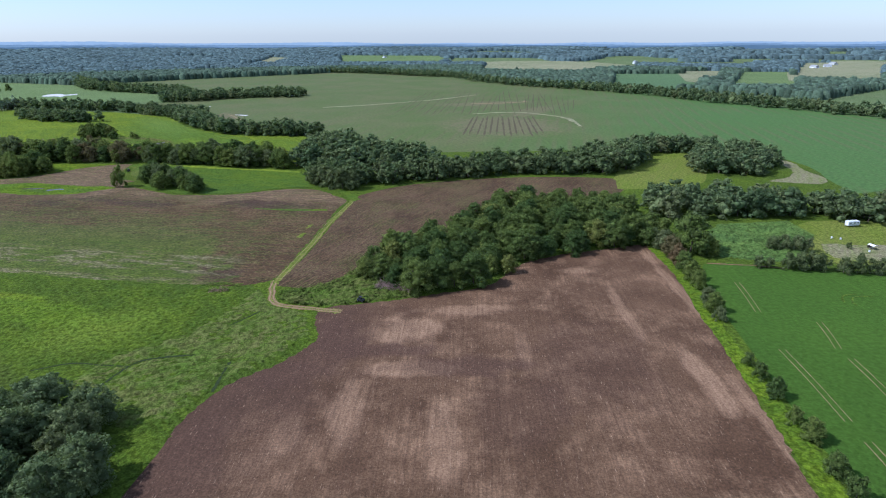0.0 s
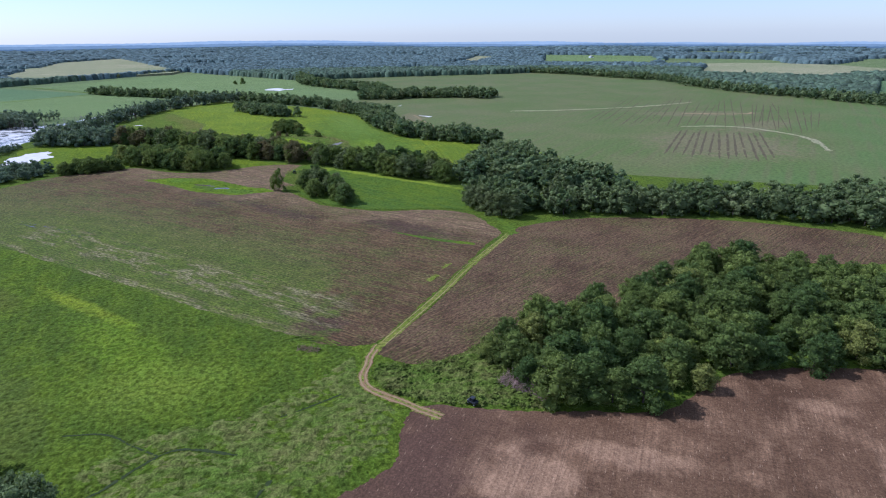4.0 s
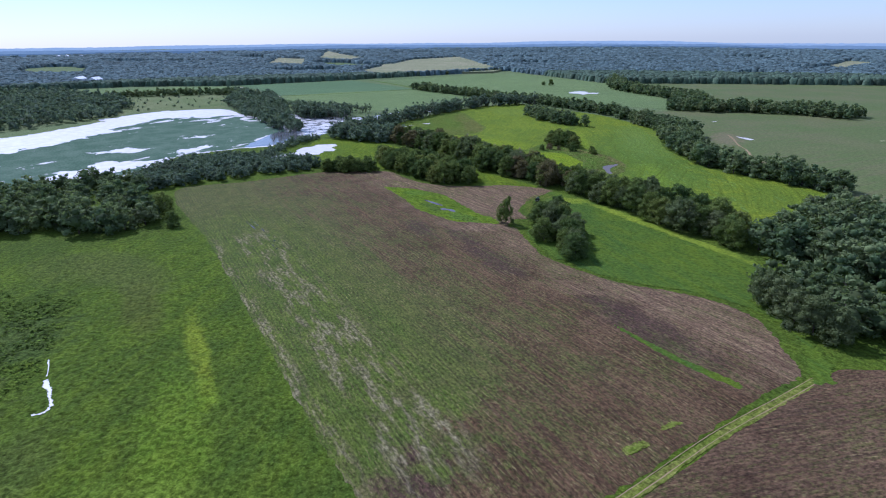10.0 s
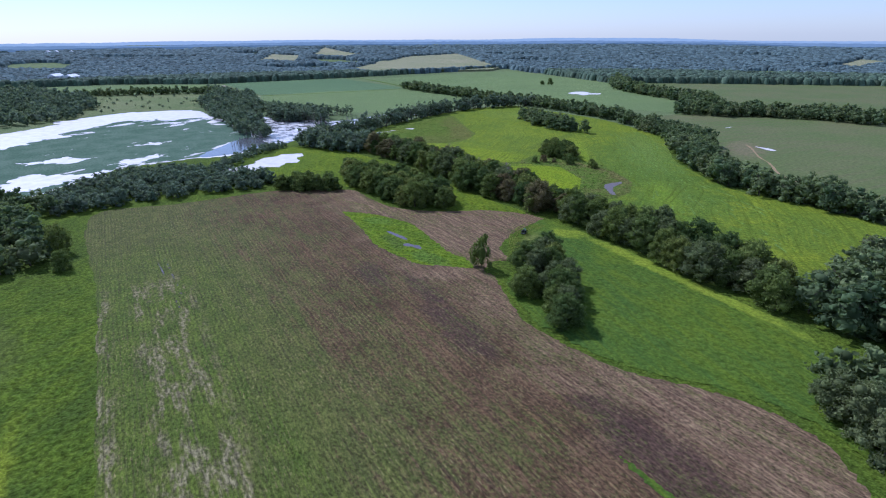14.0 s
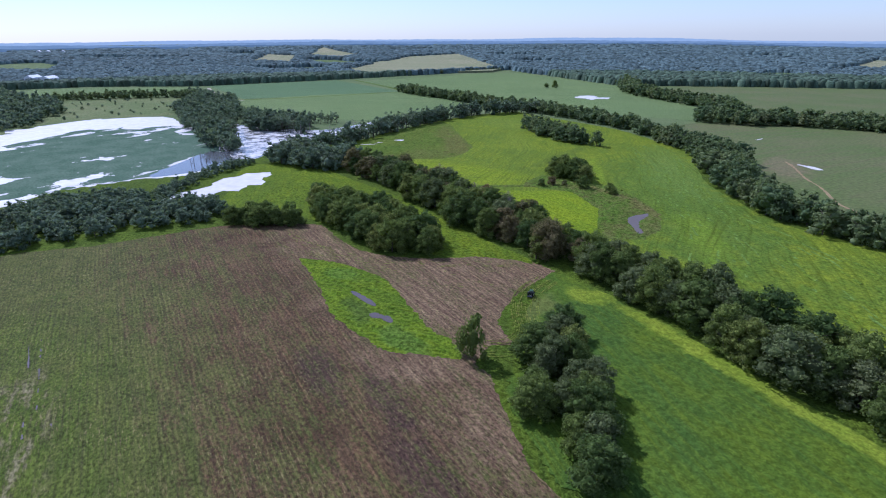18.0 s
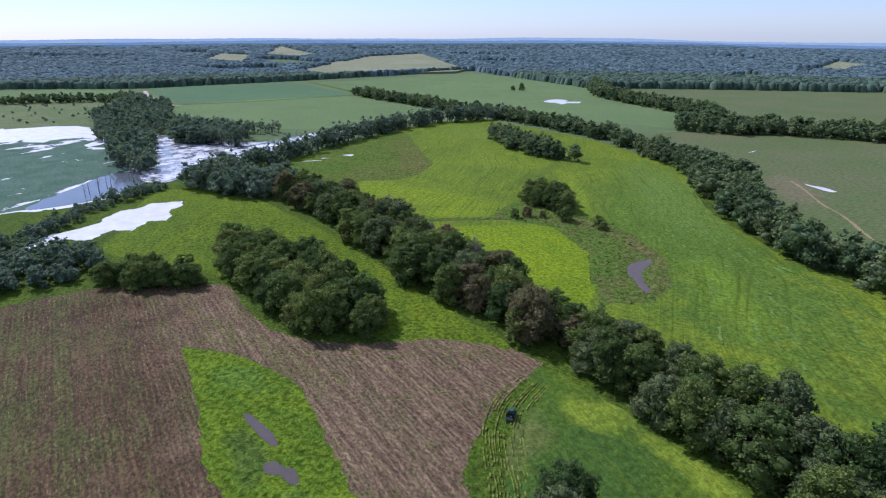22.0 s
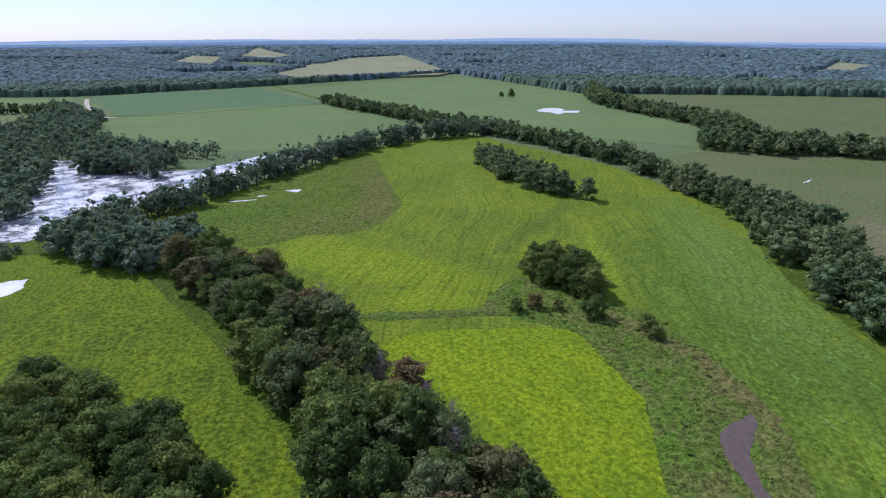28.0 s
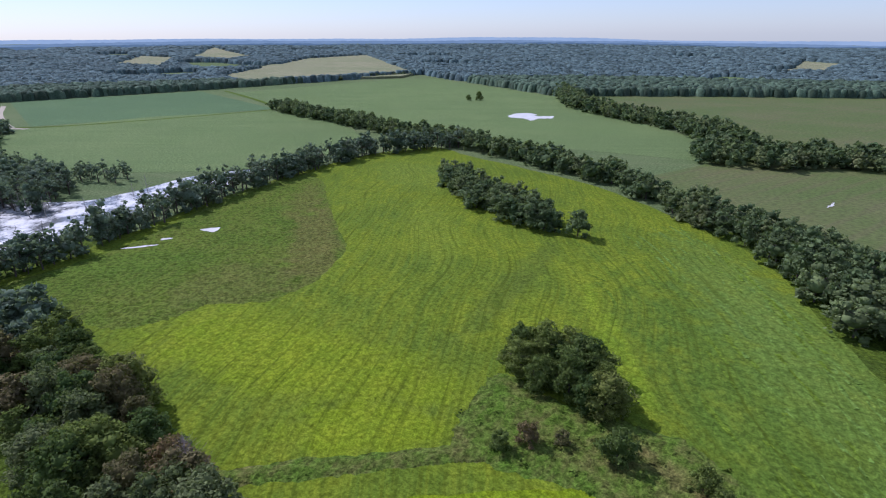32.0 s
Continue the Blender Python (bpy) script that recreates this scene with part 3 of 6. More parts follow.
def ribbon(name, points, width, z, mat, label, category, ragged=0.3, seed=3):
    """A strip of land along a line."""
    rng = random.Random(seed)
    LAYER[0] += 0.0015
    z = LAYER[0] + 0.02
    line = smooth(points, 24, False)
    sway = [0.0, 0.0]
    bm = bmesh.new()
    rows_ = []
    for i, (x, y) in enumerate(line):
        a, b = line[max(i - 1, 0)], line[min(i + 1, len(line) - 1)]
        d = Vector((b[0] - a[0], b[1] - a[1], 0)).normalized()
        side = Vector((-d.y, d.x, 0))
        sway = [0.88 * v + ragged * rng.uniform(-0.55, 0.55) for v in sway]
        w1, w2 = (max(0.08, width / 2 * (1 + v + ragged * rng.uniform(-0.5, 0.5))) for v in sway)
        p = Vector((x, y, z))
        rows_.append((bm.verts.new(p + side * w1), bm.verts.new(p - side * w2)))
    for (a, b), (c, d) in zip(rows_, rows_[1:]):
        bm.faces.new((b, d, c, a))
    face_up(bm)
    me = bpy.data.meshes.new(name)
    bm.to_mesh(me)
    me.materials.append(mat)
    return tagged(new(name, me), label, category, kind="structure")


def part(name, bm, mat, parent, label=""):
    """One mesh object under a thing or a part."""
    me = bpy.data.meshes.new(name)
    bm.to_mesh(me)
    bm.free()
    me.materials.append(mat)
    ob = new(name, me)
    ob.parent = parent
    if label:
        ob["label"] = label
    return ob


def relief(x, y):
    """Height of the far country: level bottom land, low hills far off, higher to the west."""
    x, y = np.asarray(x, float), np.asarray(y, float)
    d = np.hypot(x + 150, y - 300)
    west = np.clip((np.degrees(np.arctan2(-(x + 150), y - 300)) + 5) / 45, 0, 1)
    far = np.clip((d - 1500) / 3000, 0, 1) ** 1.3
    roll_ = np.sin(x / 410 + 1.3) * np.sin(y / 530 + 0.4) + 0.6 * np.sin(x / 190 - y / 260)
    return far * (46 * west + 2 + 5 * roll_)


# ---- the ground, one sheet to the horizon ----
def build_ground():
    radii = [0, 200, 500, 900, 1300] + [1300 + 110 * i for i in range(1, 31)]
    verts, tris, count = [(-150, 300, 0)], [], 144
    for r in radii[1:]:
        for k in range(count):
            a = 2 * math.pi * k / count
            verts.append((-150 + r * math.cos(a), 300 + r * math.sin(a), 0))
    for k in range(count):
        tris.append((0, 1 + k, 1 + (k + 1) % count))
    for i in range(len(radii) - 2):
        for k in range(count):
            a, b = 1 + i * count + k, 1 + i * count + (k + 1) % count
            tris += [(a, a + count, b + count), (a, b + count, b)]
    v = np.array(verts, float)
    v[:, 2] = relief(v[:, 0], v[:, 1])
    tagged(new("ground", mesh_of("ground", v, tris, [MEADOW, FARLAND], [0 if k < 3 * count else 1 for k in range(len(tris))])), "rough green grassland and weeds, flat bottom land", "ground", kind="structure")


build_ground()


# ---- fields ----
sheet("big_field", [(-100, 500), (-118, 560), (-165, 590), (-215, 608), (-250, 640), (-275, 690), (-305, 735), (-345, 757), (-390, 780), (-440, 812), (-425, 900), (-440, 960), (-490, 1045), (-640, 1170), (-800, 1330), (-718, 1330), (-513, 1550), (-245, 1627), (-26, 1440), (139, 1201), (312, 1013), (419, 831), (520, 675), (640, 520), (520, 380), (279, 345), (261, 365), (273, 439), (230, 510), (120, 490)], 0.05, BIGFIELD, "wide olive green crop field with faint brown drilled rows", "field", 4, 2.0)
PLOUGH_LAND = [(-96, -80), (-71, 98), (-70, 121), (-63, 141), (-50, 154), (-42, 168), (-45, 180), (-43, 191), (-18, 197), (0, 203), (19, 210), (33, 230), (54, 243), (78, 250), (97, 253), (98, 223), (92, 181), (90, 151), (86, 129), (84, 112), (81, 96), (76, -80)]
sheet("ploughed_field", PLOUGH_LAND, 0.06, PLOUGH, "bare brown ploughed field with pale eroded patches", "field", 12, 0.5)
STUBBLE_LAND = [(-419, 271), (-407, 310), (-400, 360), (-384, 386), (-368, 404), (-350, 403), (-333, 401), (-320, 401), (-304, 408), (-290, 421), (-281, 437), (-265, 448), (-247, 450), (-244, 436), (-238, 415), (-229, 400), (-216, 394), (-219, 386), (-214, 376), (-206, 375), (-190, 365), (-172, 356), (-153, 354), (-133, 355), (-112, 364), (-94, 367), (-80, 363), (-67, 349), (-58, 337), (-60.5, 323), (-62.5, 296), (-66, 257), (-68.3, 234), (-70.5, 218), (-83, 212), (-98, 213), (-119, 216), (-151, 221), (-199, 230), (-256, 240), (-305, 248), (-380, 256)]
sheet("stubble_field", STUBBLE_LAND, 0.06, STUBBLE, "brown stubble field overgrown with green weeds along its edge", "field", 12, 0.7)
TRACK_LAND = [(-68.5, 214), (-66, 211.5), (-59, 209.6), (-53, 210), (-46, 215.5), (-40, 224), (-35, 232), (-15, 240), (10, 262), (33, 315), (67, 335), (113, 350), (121, 385), (87, 393), (47, 393), (7, 385), (-23, 374), (-47.5, 354), (-54.5, 338), (-58, 300), (-62, 250)]
sheet("track_field", TRACK_LAND, 0.06, TRACKSOIL, "bare brown stubble field beside the farm track", "field")
sheet("strip_field", [(-246, 448), (-228, 449), (-199, 445), (-168, 437), (-131, 427), (-104, 418), (-90, 385), (-97, 372), (-118, 366), (-155, 362), (-178, 368), (-198, 382), (-213, 398), (-226, 411), (-236, 427)], 0.05, STRIP, "strip of dark green crop between hedge and stubble", "field")
HOLLOW = [(-329, 375), (-312, 386), (-286, 391), (-258, 384), (-239, 379), (-230, 380), (-219, 375), (-230, 366), (-238, 360), (-248, 359), (-270, 359), (-286, 364), (-311, 371)]
sheet("wet_hollow", HOLLOW, 0.10, LUSH, "lush green weeds in a wet hollow of the field", "grass patch", 12, 0.8)
sheet("bean_field", [(114, 229), (148, 223), (184, 216), (320, 190), (320, -40), (92, -40), (90, 60), (91, 101), (93, 120), (96, 145), (101, 178)], 0.05, SOY, "smooth dark green bean field", "field")
SANDY = [(222, 376), (240, 386), (254, 404), (260, 430), (266, 446), (270, 430), (264, 406), (264, 382), (252, 367), (236, 370)]
sheet("yard", [(160, 238), (178, 268), (196, 288), (240, 284), (260, 262), (250, 222), (196, 226), (167, 230)], 0.05, CLEARING, "mown grass yard of a homestead", "yard")
sheet("dry_ground", [(181, 253), (195, 252), (215, 250), (240, 244), (230, 228), (195, 231), (176, 236)], 0.05, DRYYARD, "dry brownish grass in the yard", "yard", 5, 1.0)
sheet("clearing", [(113, 366), (137, 425), (170, 470), (205, 470), (190, 400), (165, 364), (128, 358)], 0.05, CLEARING, "sunny yellow-green clearing between woods", "clearing")
sheet("sandy_patch", SANDY, 0.07, DRYYARD, "bare sandy patch at the wood's edge", "bare ground")
sheet("hay_meadow", [(-625, 822), (-572, 813), (-497, 802), (-445, 790), (-383, 757), (-335, 722), (-287, 651), (-262, 626), (-214, 590), (-171, 583), (-130, 575), (-60, 540), (-80, 490), (-115, 455), (-148, 465), (-200, 480), (-248, 470), (-299, 478), (-345, 490), (-387, 500), (-428, 505), (-467, 508), (-540, 480), (-560, 520), (-578, 560), (-605, 620), (-630, 700), (-638, 770)], 0.05, HAY, "bright yellow-green hay meadow with mown swaths", "meadow", 5, 1.0)
MARSH_CORNER = [(-622, 690), (-592, 684), (-560, 664), (-525, 641), (-480, 615), (-460, 584), (-458, 561), (-471, 545), (-470, 529), (-478, 514), (-502, 508), (-530, 500), (-545, 494), (-556, 542), (-580, 585), (-610, 634)]
sheet("marshy_corner", MARSH_CORNER, 0.06, CORNER, "olive and brown marshy corner of the hay meadow", "grass patch", 8, 1.2)
sheet("yellow_plot", [(-352, 494), (-361, 512), (-353, 529), (-328, 555), (-318, 560), (-304, 551), (-287, 537), (-276, 523), (-262, 500), (-262, 480), (-300, 482)], 0.09, YELLOW, "vivid yellow-green hay plot beside the hedge", "meadow", 10, 0.8)
ribbon("ditch", [(-385, 507), (-367, 530), (-350, 550), (-336, 560)], 6.0, 0.1, MARSH, "overgrown ditch across the hay meadow", "ditch", 0.25)
sheet("ditch_bank", [(-357, 550), (-366, 580), (-345, 580), (-330, 584), (-316, 581), (-297, 576), (-280, 569), (-266, 559), (-254, 545), (-245, 527), (-238, 514), (-235, 500), (-240, 488), (-249, 486), (-258, 497), (-268, 513), (-276, 525), (-287, 541), (-302, 553), (-318, 561), (-338, 551)], 0.13, MARSH, "rough brownish weeds along a ditch", "grass patch", 12, 1.3)
sheet("bare_spot", [(-321, 577), (-316, 581), (-314, 579), (-318, 576)], 0.1, RUT, "bare sandy spot on the ditch bank", "bare ground", 4, 0.3)
sheet("west_pasture", [(-520, 420), (-535, 445), (-500, 470), (-438, 470), (-387, 468), (-342, 461), (-300, 455), (-258, 450), (-285, 428), (-325, 412), (-380, 405), (-400, 398), (-440, 380), (-470, 395)], 0.05, PASTURE, "green pasture between copse and creek hedge", "pasture")
sheet("reed_flat", [(-850, 290), (-930, 365), (-900, 470), (-960, 490), (-1100, 560), (-1180, 500), (-1230, 370), (-1100, 340), (-1000, 340), (-880, 280)], 0.04, REEDS, "dry pale reeds on the far lake shore", "reeds", 5, 3.0)
sheet("lake", [(-760, 40), (-775, 186), (-795, 228), (-850, 300), (-915, 365), (-890, 462), (-800, 462), (-690, 460), (-597, 445), (-538, 400), (-543, 349), (-540, 306), (-515, 275), (-488, 250), (-480, 215), (-470, 150), (-460, 40)], 0.04, GLAREWATER, "shallow still lake painted white with sky glare", "lake", 12, 3.0)
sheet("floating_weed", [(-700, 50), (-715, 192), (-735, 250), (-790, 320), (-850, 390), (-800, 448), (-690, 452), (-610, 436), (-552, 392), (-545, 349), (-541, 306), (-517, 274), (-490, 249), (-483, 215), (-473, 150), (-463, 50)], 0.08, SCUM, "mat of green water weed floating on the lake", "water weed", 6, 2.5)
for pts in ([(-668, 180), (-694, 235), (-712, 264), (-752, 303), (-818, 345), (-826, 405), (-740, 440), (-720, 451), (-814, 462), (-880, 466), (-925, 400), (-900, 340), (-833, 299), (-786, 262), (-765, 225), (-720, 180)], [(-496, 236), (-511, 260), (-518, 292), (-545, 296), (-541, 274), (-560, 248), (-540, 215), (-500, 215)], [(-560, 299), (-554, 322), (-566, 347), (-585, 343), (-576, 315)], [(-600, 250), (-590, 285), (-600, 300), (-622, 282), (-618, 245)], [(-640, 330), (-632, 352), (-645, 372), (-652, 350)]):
    tagged(sheet("open_water", fray(pts, 0.36, 5), 0.1, GLAREWATER, "open water between mats of weed, painted bright with sky glare", "water", 1, 0.0), group="open water patches")
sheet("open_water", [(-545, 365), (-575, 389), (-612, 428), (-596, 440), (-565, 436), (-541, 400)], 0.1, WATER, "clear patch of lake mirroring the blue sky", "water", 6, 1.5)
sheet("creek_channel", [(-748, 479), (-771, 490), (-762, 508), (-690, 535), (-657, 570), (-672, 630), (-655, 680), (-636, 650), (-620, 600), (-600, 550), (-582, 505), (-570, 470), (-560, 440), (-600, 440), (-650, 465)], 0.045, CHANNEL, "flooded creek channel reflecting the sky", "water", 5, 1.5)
sheet("pale_pond", fray([(-455, 338), (-474, 355), (-485, 374), (-498, 394), (-506, 408), (-511, 422), (-503, 437), (-490, 426), (-479, 422), (-470, 416), (-475, 408), (-463, 398), (-472, 392), (-463, 380), (-473, 370), (-467, 359)], 0.2, 8, 3), 0.10, GLAREWATER, "shallow pale pond beside the pasture", "pond", 1, 0.0)
for pts in ([(-284.6, 374.6), (-280.6, 375.9), (-276, 376.0), (-271.1, 376.3), (-266.5, 375), (-269.4, 373.6), (-275, 373.4), (-280.4, 373.6)], [(-263, 369.6), (-262, 372.2), (-259, 372.6), (-256.3, 374.2), (-251.8, 372.2), (-254.9, 370.7), (-257, 370.8), (-259.8, 368.7)]):
    tagged(sheet("puddle", pts, 0.14, MUDWATER, "long puddle of grey water in the wet hollow", "puddle", 4, 0.3), group="puddles")
tagged(sheet("puddle", [(-269.5, 538), (-269.2, 545), (-267, 552), (-264, 547), (-262, 537), (-258, 529.5), (-250.5, 521.5), (-251.5, 519), (-259.5, 526), (-266, 532)], 0.17, MUDFLAT, "muddy brown puddle in the ditch", "puddle", 4, 0.4), group="puddles")
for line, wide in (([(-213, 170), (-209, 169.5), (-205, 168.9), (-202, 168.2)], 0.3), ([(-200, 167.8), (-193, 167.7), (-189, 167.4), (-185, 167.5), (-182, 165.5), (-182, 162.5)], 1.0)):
    tagged(ribbon("puddle", line, wide, 0.05, GLAREWATER, "narrow puddle in the weeds, its shine painted white", "puddle", 0.9, 17), group="puddles")
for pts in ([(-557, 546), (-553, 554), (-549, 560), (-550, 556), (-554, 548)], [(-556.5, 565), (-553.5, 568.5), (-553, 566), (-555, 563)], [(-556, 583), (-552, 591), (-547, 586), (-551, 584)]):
    tagged(sheet("puddle", pts, 0.05, GLAREWATER, "puddle in the marshy meadow corner, its shine painted white", "puddle", 7, 0.35), group="puddles")
STRIPE = [(-112, 323.2), (-102, 322.2), (-86, 320), (-68, 319.6), (-67, 316.8), (-86, 317.2), (-103, 320.2)]
sheet("grass_stripe", STRIPE, 0.10, STRIP, "bright green weed stripe left in the stubble", "grass patch", 14, 0.45)

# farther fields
sheet("crop_west", [(-1352, 670), (-1296, 937), (-970, 883), (-1034, 622)], 0.05, FARCROP_B, "crop field bordered by hedges, blued for distance haze", "field", 1, 0)
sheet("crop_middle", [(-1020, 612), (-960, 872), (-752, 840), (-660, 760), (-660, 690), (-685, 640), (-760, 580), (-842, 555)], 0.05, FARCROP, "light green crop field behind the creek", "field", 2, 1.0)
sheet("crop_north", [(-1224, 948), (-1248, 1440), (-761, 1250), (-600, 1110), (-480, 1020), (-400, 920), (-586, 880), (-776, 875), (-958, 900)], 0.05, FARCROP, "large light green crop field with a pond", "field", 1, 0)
tagged(sheet("field_pond", [(-688, 1018), (-700, 1046), (-692, 1064), (-676, 1058), (-668, 1046), (-652, 1058), (-645, 1040), (-655, 1030), (-650, 1012), (-668, 1020)], 0.10, GLAREWATER, "pale irregular pond in a far crop field", "pond", 8, 2.0))
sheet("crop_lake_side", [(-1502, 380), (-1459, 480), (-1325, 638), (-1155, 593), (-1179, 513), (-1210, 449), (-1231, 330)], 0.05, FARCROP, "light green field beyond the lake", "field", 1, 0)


def far_field(name, pts, mat, label):
    """A far field draped on the hills."""
    ob = sheet(name, pts, 0.0, mat, label, "field", 3, 3.0)
    lift = 2.0 + 0.3 * int(name.split("_")[-1])
    for v in ob.data.vertices:
        v.co.z = float(relief(v.co.x, v.co.y)) + (lift if v.co.z >= 0 else -2.0)
    return ob


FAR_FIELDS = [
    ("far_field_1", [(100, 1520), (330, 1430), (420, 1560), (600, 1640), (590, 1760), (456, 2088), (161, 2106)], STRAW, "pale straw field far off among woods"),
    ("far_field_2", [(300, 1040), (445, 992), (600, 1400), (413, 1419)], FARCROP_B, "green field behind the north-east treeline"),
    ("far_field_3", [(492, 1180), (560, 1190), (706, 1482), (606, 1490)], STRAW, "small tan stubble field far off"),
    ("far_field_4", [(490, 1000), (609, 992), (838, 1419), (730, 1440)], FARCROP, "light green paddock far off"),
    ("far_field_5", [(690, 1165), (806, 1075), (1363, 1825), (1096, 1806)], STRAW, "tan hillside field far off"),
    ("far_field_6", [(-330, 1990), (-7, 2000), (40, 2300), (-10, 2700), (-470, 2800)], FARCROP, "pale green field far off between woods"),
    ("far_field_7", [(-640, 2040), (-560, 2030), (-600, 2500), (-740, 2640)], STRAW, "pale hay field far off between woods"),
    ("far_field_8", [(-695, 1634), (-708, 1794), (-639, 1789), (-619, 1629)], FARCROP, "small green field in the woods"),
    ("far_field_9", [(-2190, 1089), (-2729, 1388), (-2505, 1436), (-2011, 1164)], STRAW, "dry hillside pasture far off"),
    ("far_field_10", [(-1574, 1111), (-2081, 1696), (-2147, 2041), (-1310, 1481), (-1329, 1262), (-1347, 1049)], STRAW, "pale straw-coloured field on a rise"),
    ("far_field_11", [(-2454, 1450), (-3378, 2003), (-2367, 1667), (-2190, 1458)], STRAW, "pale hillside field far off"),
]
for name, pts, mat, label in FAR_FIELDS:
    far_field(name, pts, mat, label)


# ---- trees ----
ICO = bmesh.new()
bmesh.ops.create_icosphere(ICO, subdivisions=1, radius=1.0)
ICO_V = np.array([v.co[:] for v in ICO.verts])
ICO_F = np.array([[v.index for v in f.verts] for f in ICO.faces])
ICO.free()


def crown(rng, lobes, clumps, size, spread=0.5, low=0.12, core=0.74, knots=60):
    """A crown one unit high and about spread*2 wide: rounded lobes, each a dark core under a skin of leaf clumps."""
    verts, tris, base = [], [], 0
    spots = []
    for i in range(lobes):
        h = low + (0.93 - low) * (i + 0.5) / lobes
        around = i * 2.4 + rng.uniform(-0.5, 0.5)
        wide = spread * math.sin(math.pi * min(0.97, 0.20 + 0.76 * (h - low) / (1 - low)) ** 0.8) * rng.uniform(0.5, 0.85)
        r = spread * rng.uniform(0.22, 0.42) * (1.0 if h < 0.75 else 0.85)
        spots.append((wide * math.cos(around), wide * math.sin(around), min(h, 1.0 - r * 0.85), r))
    spots.append((0, 0, low + 0.40, spread * 0.66))
    centres, radii = np.array([p[:3] for p in spots]), np.array([p[3] for p in spots])
    for c, r in zip(centres, radii):
        v = ICO_V * (core * r * (1 + 0.12 * rng.standard_normal(len(ICO_V))))[:, None] + c
        verts.append(v)
        tris.append(ICO_F + base)
        base += len(v)

    def outside(at, own, limit):
        gap = np.linalg.norm(at[:, None, :] - centres[None], axis=2) / radii[None]
        gap[np.arange(len(at)), own] = 9.0
        return np.flatnonzero(gap.min(1) > limit)

    def rays(count, up):
        d = rng.standard_normal((count, 3))
        d[:, 2] += up
        return d / np.linalg.norm(d, axis=1)[:, None]

    # sprays of leaves on the lobes: small knots with gaps between them
    pick = rng.choice(len(spots), knots * 3, p=radii ** 2 / (radii ** 2).sum())
    at = centres[pick] + rays(knots * 3, 0.35) * (radii[pick] * rng.uniform(0.86, 1.12, knots * 3))[:, None]
    knot = at[outside(at, pick, 0.95)[:knots]]
    thick = spread * rng.uniform(0.10, 0.24, len(knot)) * (26 / max(knots, 26)) ** 0.25
    inner = int(clumps * 0.42)
    pick = rng.choice(len(spots), inner * 3, p=radii ** 2 / (radii ** 2).sum())
    d = rays(inner * 3, 0.35)
    at = centres[pick] + d * (radii[pick] * rng.uniform(0.80, 1.0, inner * 3))[:, None]
    keep = outside(at, pick, 0.84)[:inner]
    skin, skin_d = at[keep], d[keep]
    pick = rng.choice(len(knot), clumps - inner, p=thick ** 2 / (thick ** 2).sum())
    d = rays(clumps - inner, 0.3)
    at = knot[pick] + d * (thick[pick] * rng.uniform(0.55, 1.1, clumps - inner))[:, None] * (1, 1, 0.75)
    at, d = np.concatenate([at, skin]), np.concatenate([d, skin_d])
    count = len(at)
    facing = d + 0.8 * rng.standard_normal((count, 3))
    facing /= np.linalg.norm(facing, axis=1)[:, None]
    u = np.cross(facing, rng.standard_normal((count, 3)))
    u /= np.linalg.norm(u, axis=1)[:, None] + 1e-9
    w = np.cross(facing, u)
    s = (size * (0.55 + 1.1 * rng.uniform(0, 1, count) ** 2))[:, None]
    quad = np.stack([at - u * s, at - w * s * 0.7 - facing * s * 0.25, at + u * s, at + w * s * 0.7 - facing * s * 0.25], 1)
    verts.append(quad.reshape(-1, 3))
    k = base + 4 * np.arange(count)[:, None]
    tris.append(np.concatenate([k + [0, 1, 2], k + [0, 2, 3]]))
    v = np.concatenate(verts)
    v[:, 2] = np.maximum(v[:, 2], 0.015)
    return v, np.concatenate(tris)


def trunk(rng, spread=0.5, thick=0.022):
    """A tapered bole with a few limbs, for a tree one unit high."""
    verts, tris, base = [], [], 0

    def limb(a, b, r0, r1):
        nonlocal base
        a, b = Vector(a), Vector(b)
        z = (b - a).normalized()
        x = z.orthogonal().normalized()
        y = z.cross(x)
        for p, r in ((a, r0), (a.lerp(b, 0.5) + x * 0.01, (r0 + r1) / 2), (b, r1)):
            for k in range(6):
                q = p + r * (math.cos(k * math.pi / 3) * x + math.sin(k * math.pi / 3) * y)
                verts.append(q[:])
        for ring in range(2):
            for k in range(6):
                i, j = base + ring * 6 + k, base + ring * 6 + (k + 1) % 6
                tris.extend([(i, j, j + 6), (i, j + 6, i + 6)])
        base += 18

    limb((0, 0, -0.01), (0.01, 0.0, 0.62), thick, thick * 0.4)
    for k in range(5):
        a = k * 1.26 + rng.uniform(-0.3, 0.3)
        h = 0.22 + 0.08 * k
        limb((0, 0, h), (spread * 0.6 * math.cos(a), spread * 0.6 * math.sin(a), h + 0.22), thick * 0.5, thick * 0.15)
    return np.array(verts), np.array(tris)


RNG = np.random.default_rng(7)
FINE = [crown(RNG, int(RNG.integers(15, 22)), 4400, 0.0195, RNG.uniform(0.38, 0.47), 0.06, 0.66, 170) for _ in range(10)]
FINE_TALL = [crown(RNG, 12, 3000, 0.0195, 0.30, 0.06, 0.66, 120) for _ in range(4)]
BUSHY = [crown(RNG, 9, 1400, 0.034, 0.58, 0.05, 0.66, 80) for _ in range(4)]
MIDDLE = [crown(RNG, int(RNG.integers(8, 11)), 400, 0.046, RNG.uniform(0.40, 0.50), 0.05, 0.72, 50) for _ in range(8)]
COARSE = [crown(RNG, int(RNG.integers(4, 6)), 115, 0.084, RNG.uniform(0.40, 0.50), 0.05, 0.76, 22) for _ in range(8)]
BUSH_MID = [crown(RNG, 7, 220, 0.060, 0.55, 0.04, 0.70, 30) for _ in range(4)]
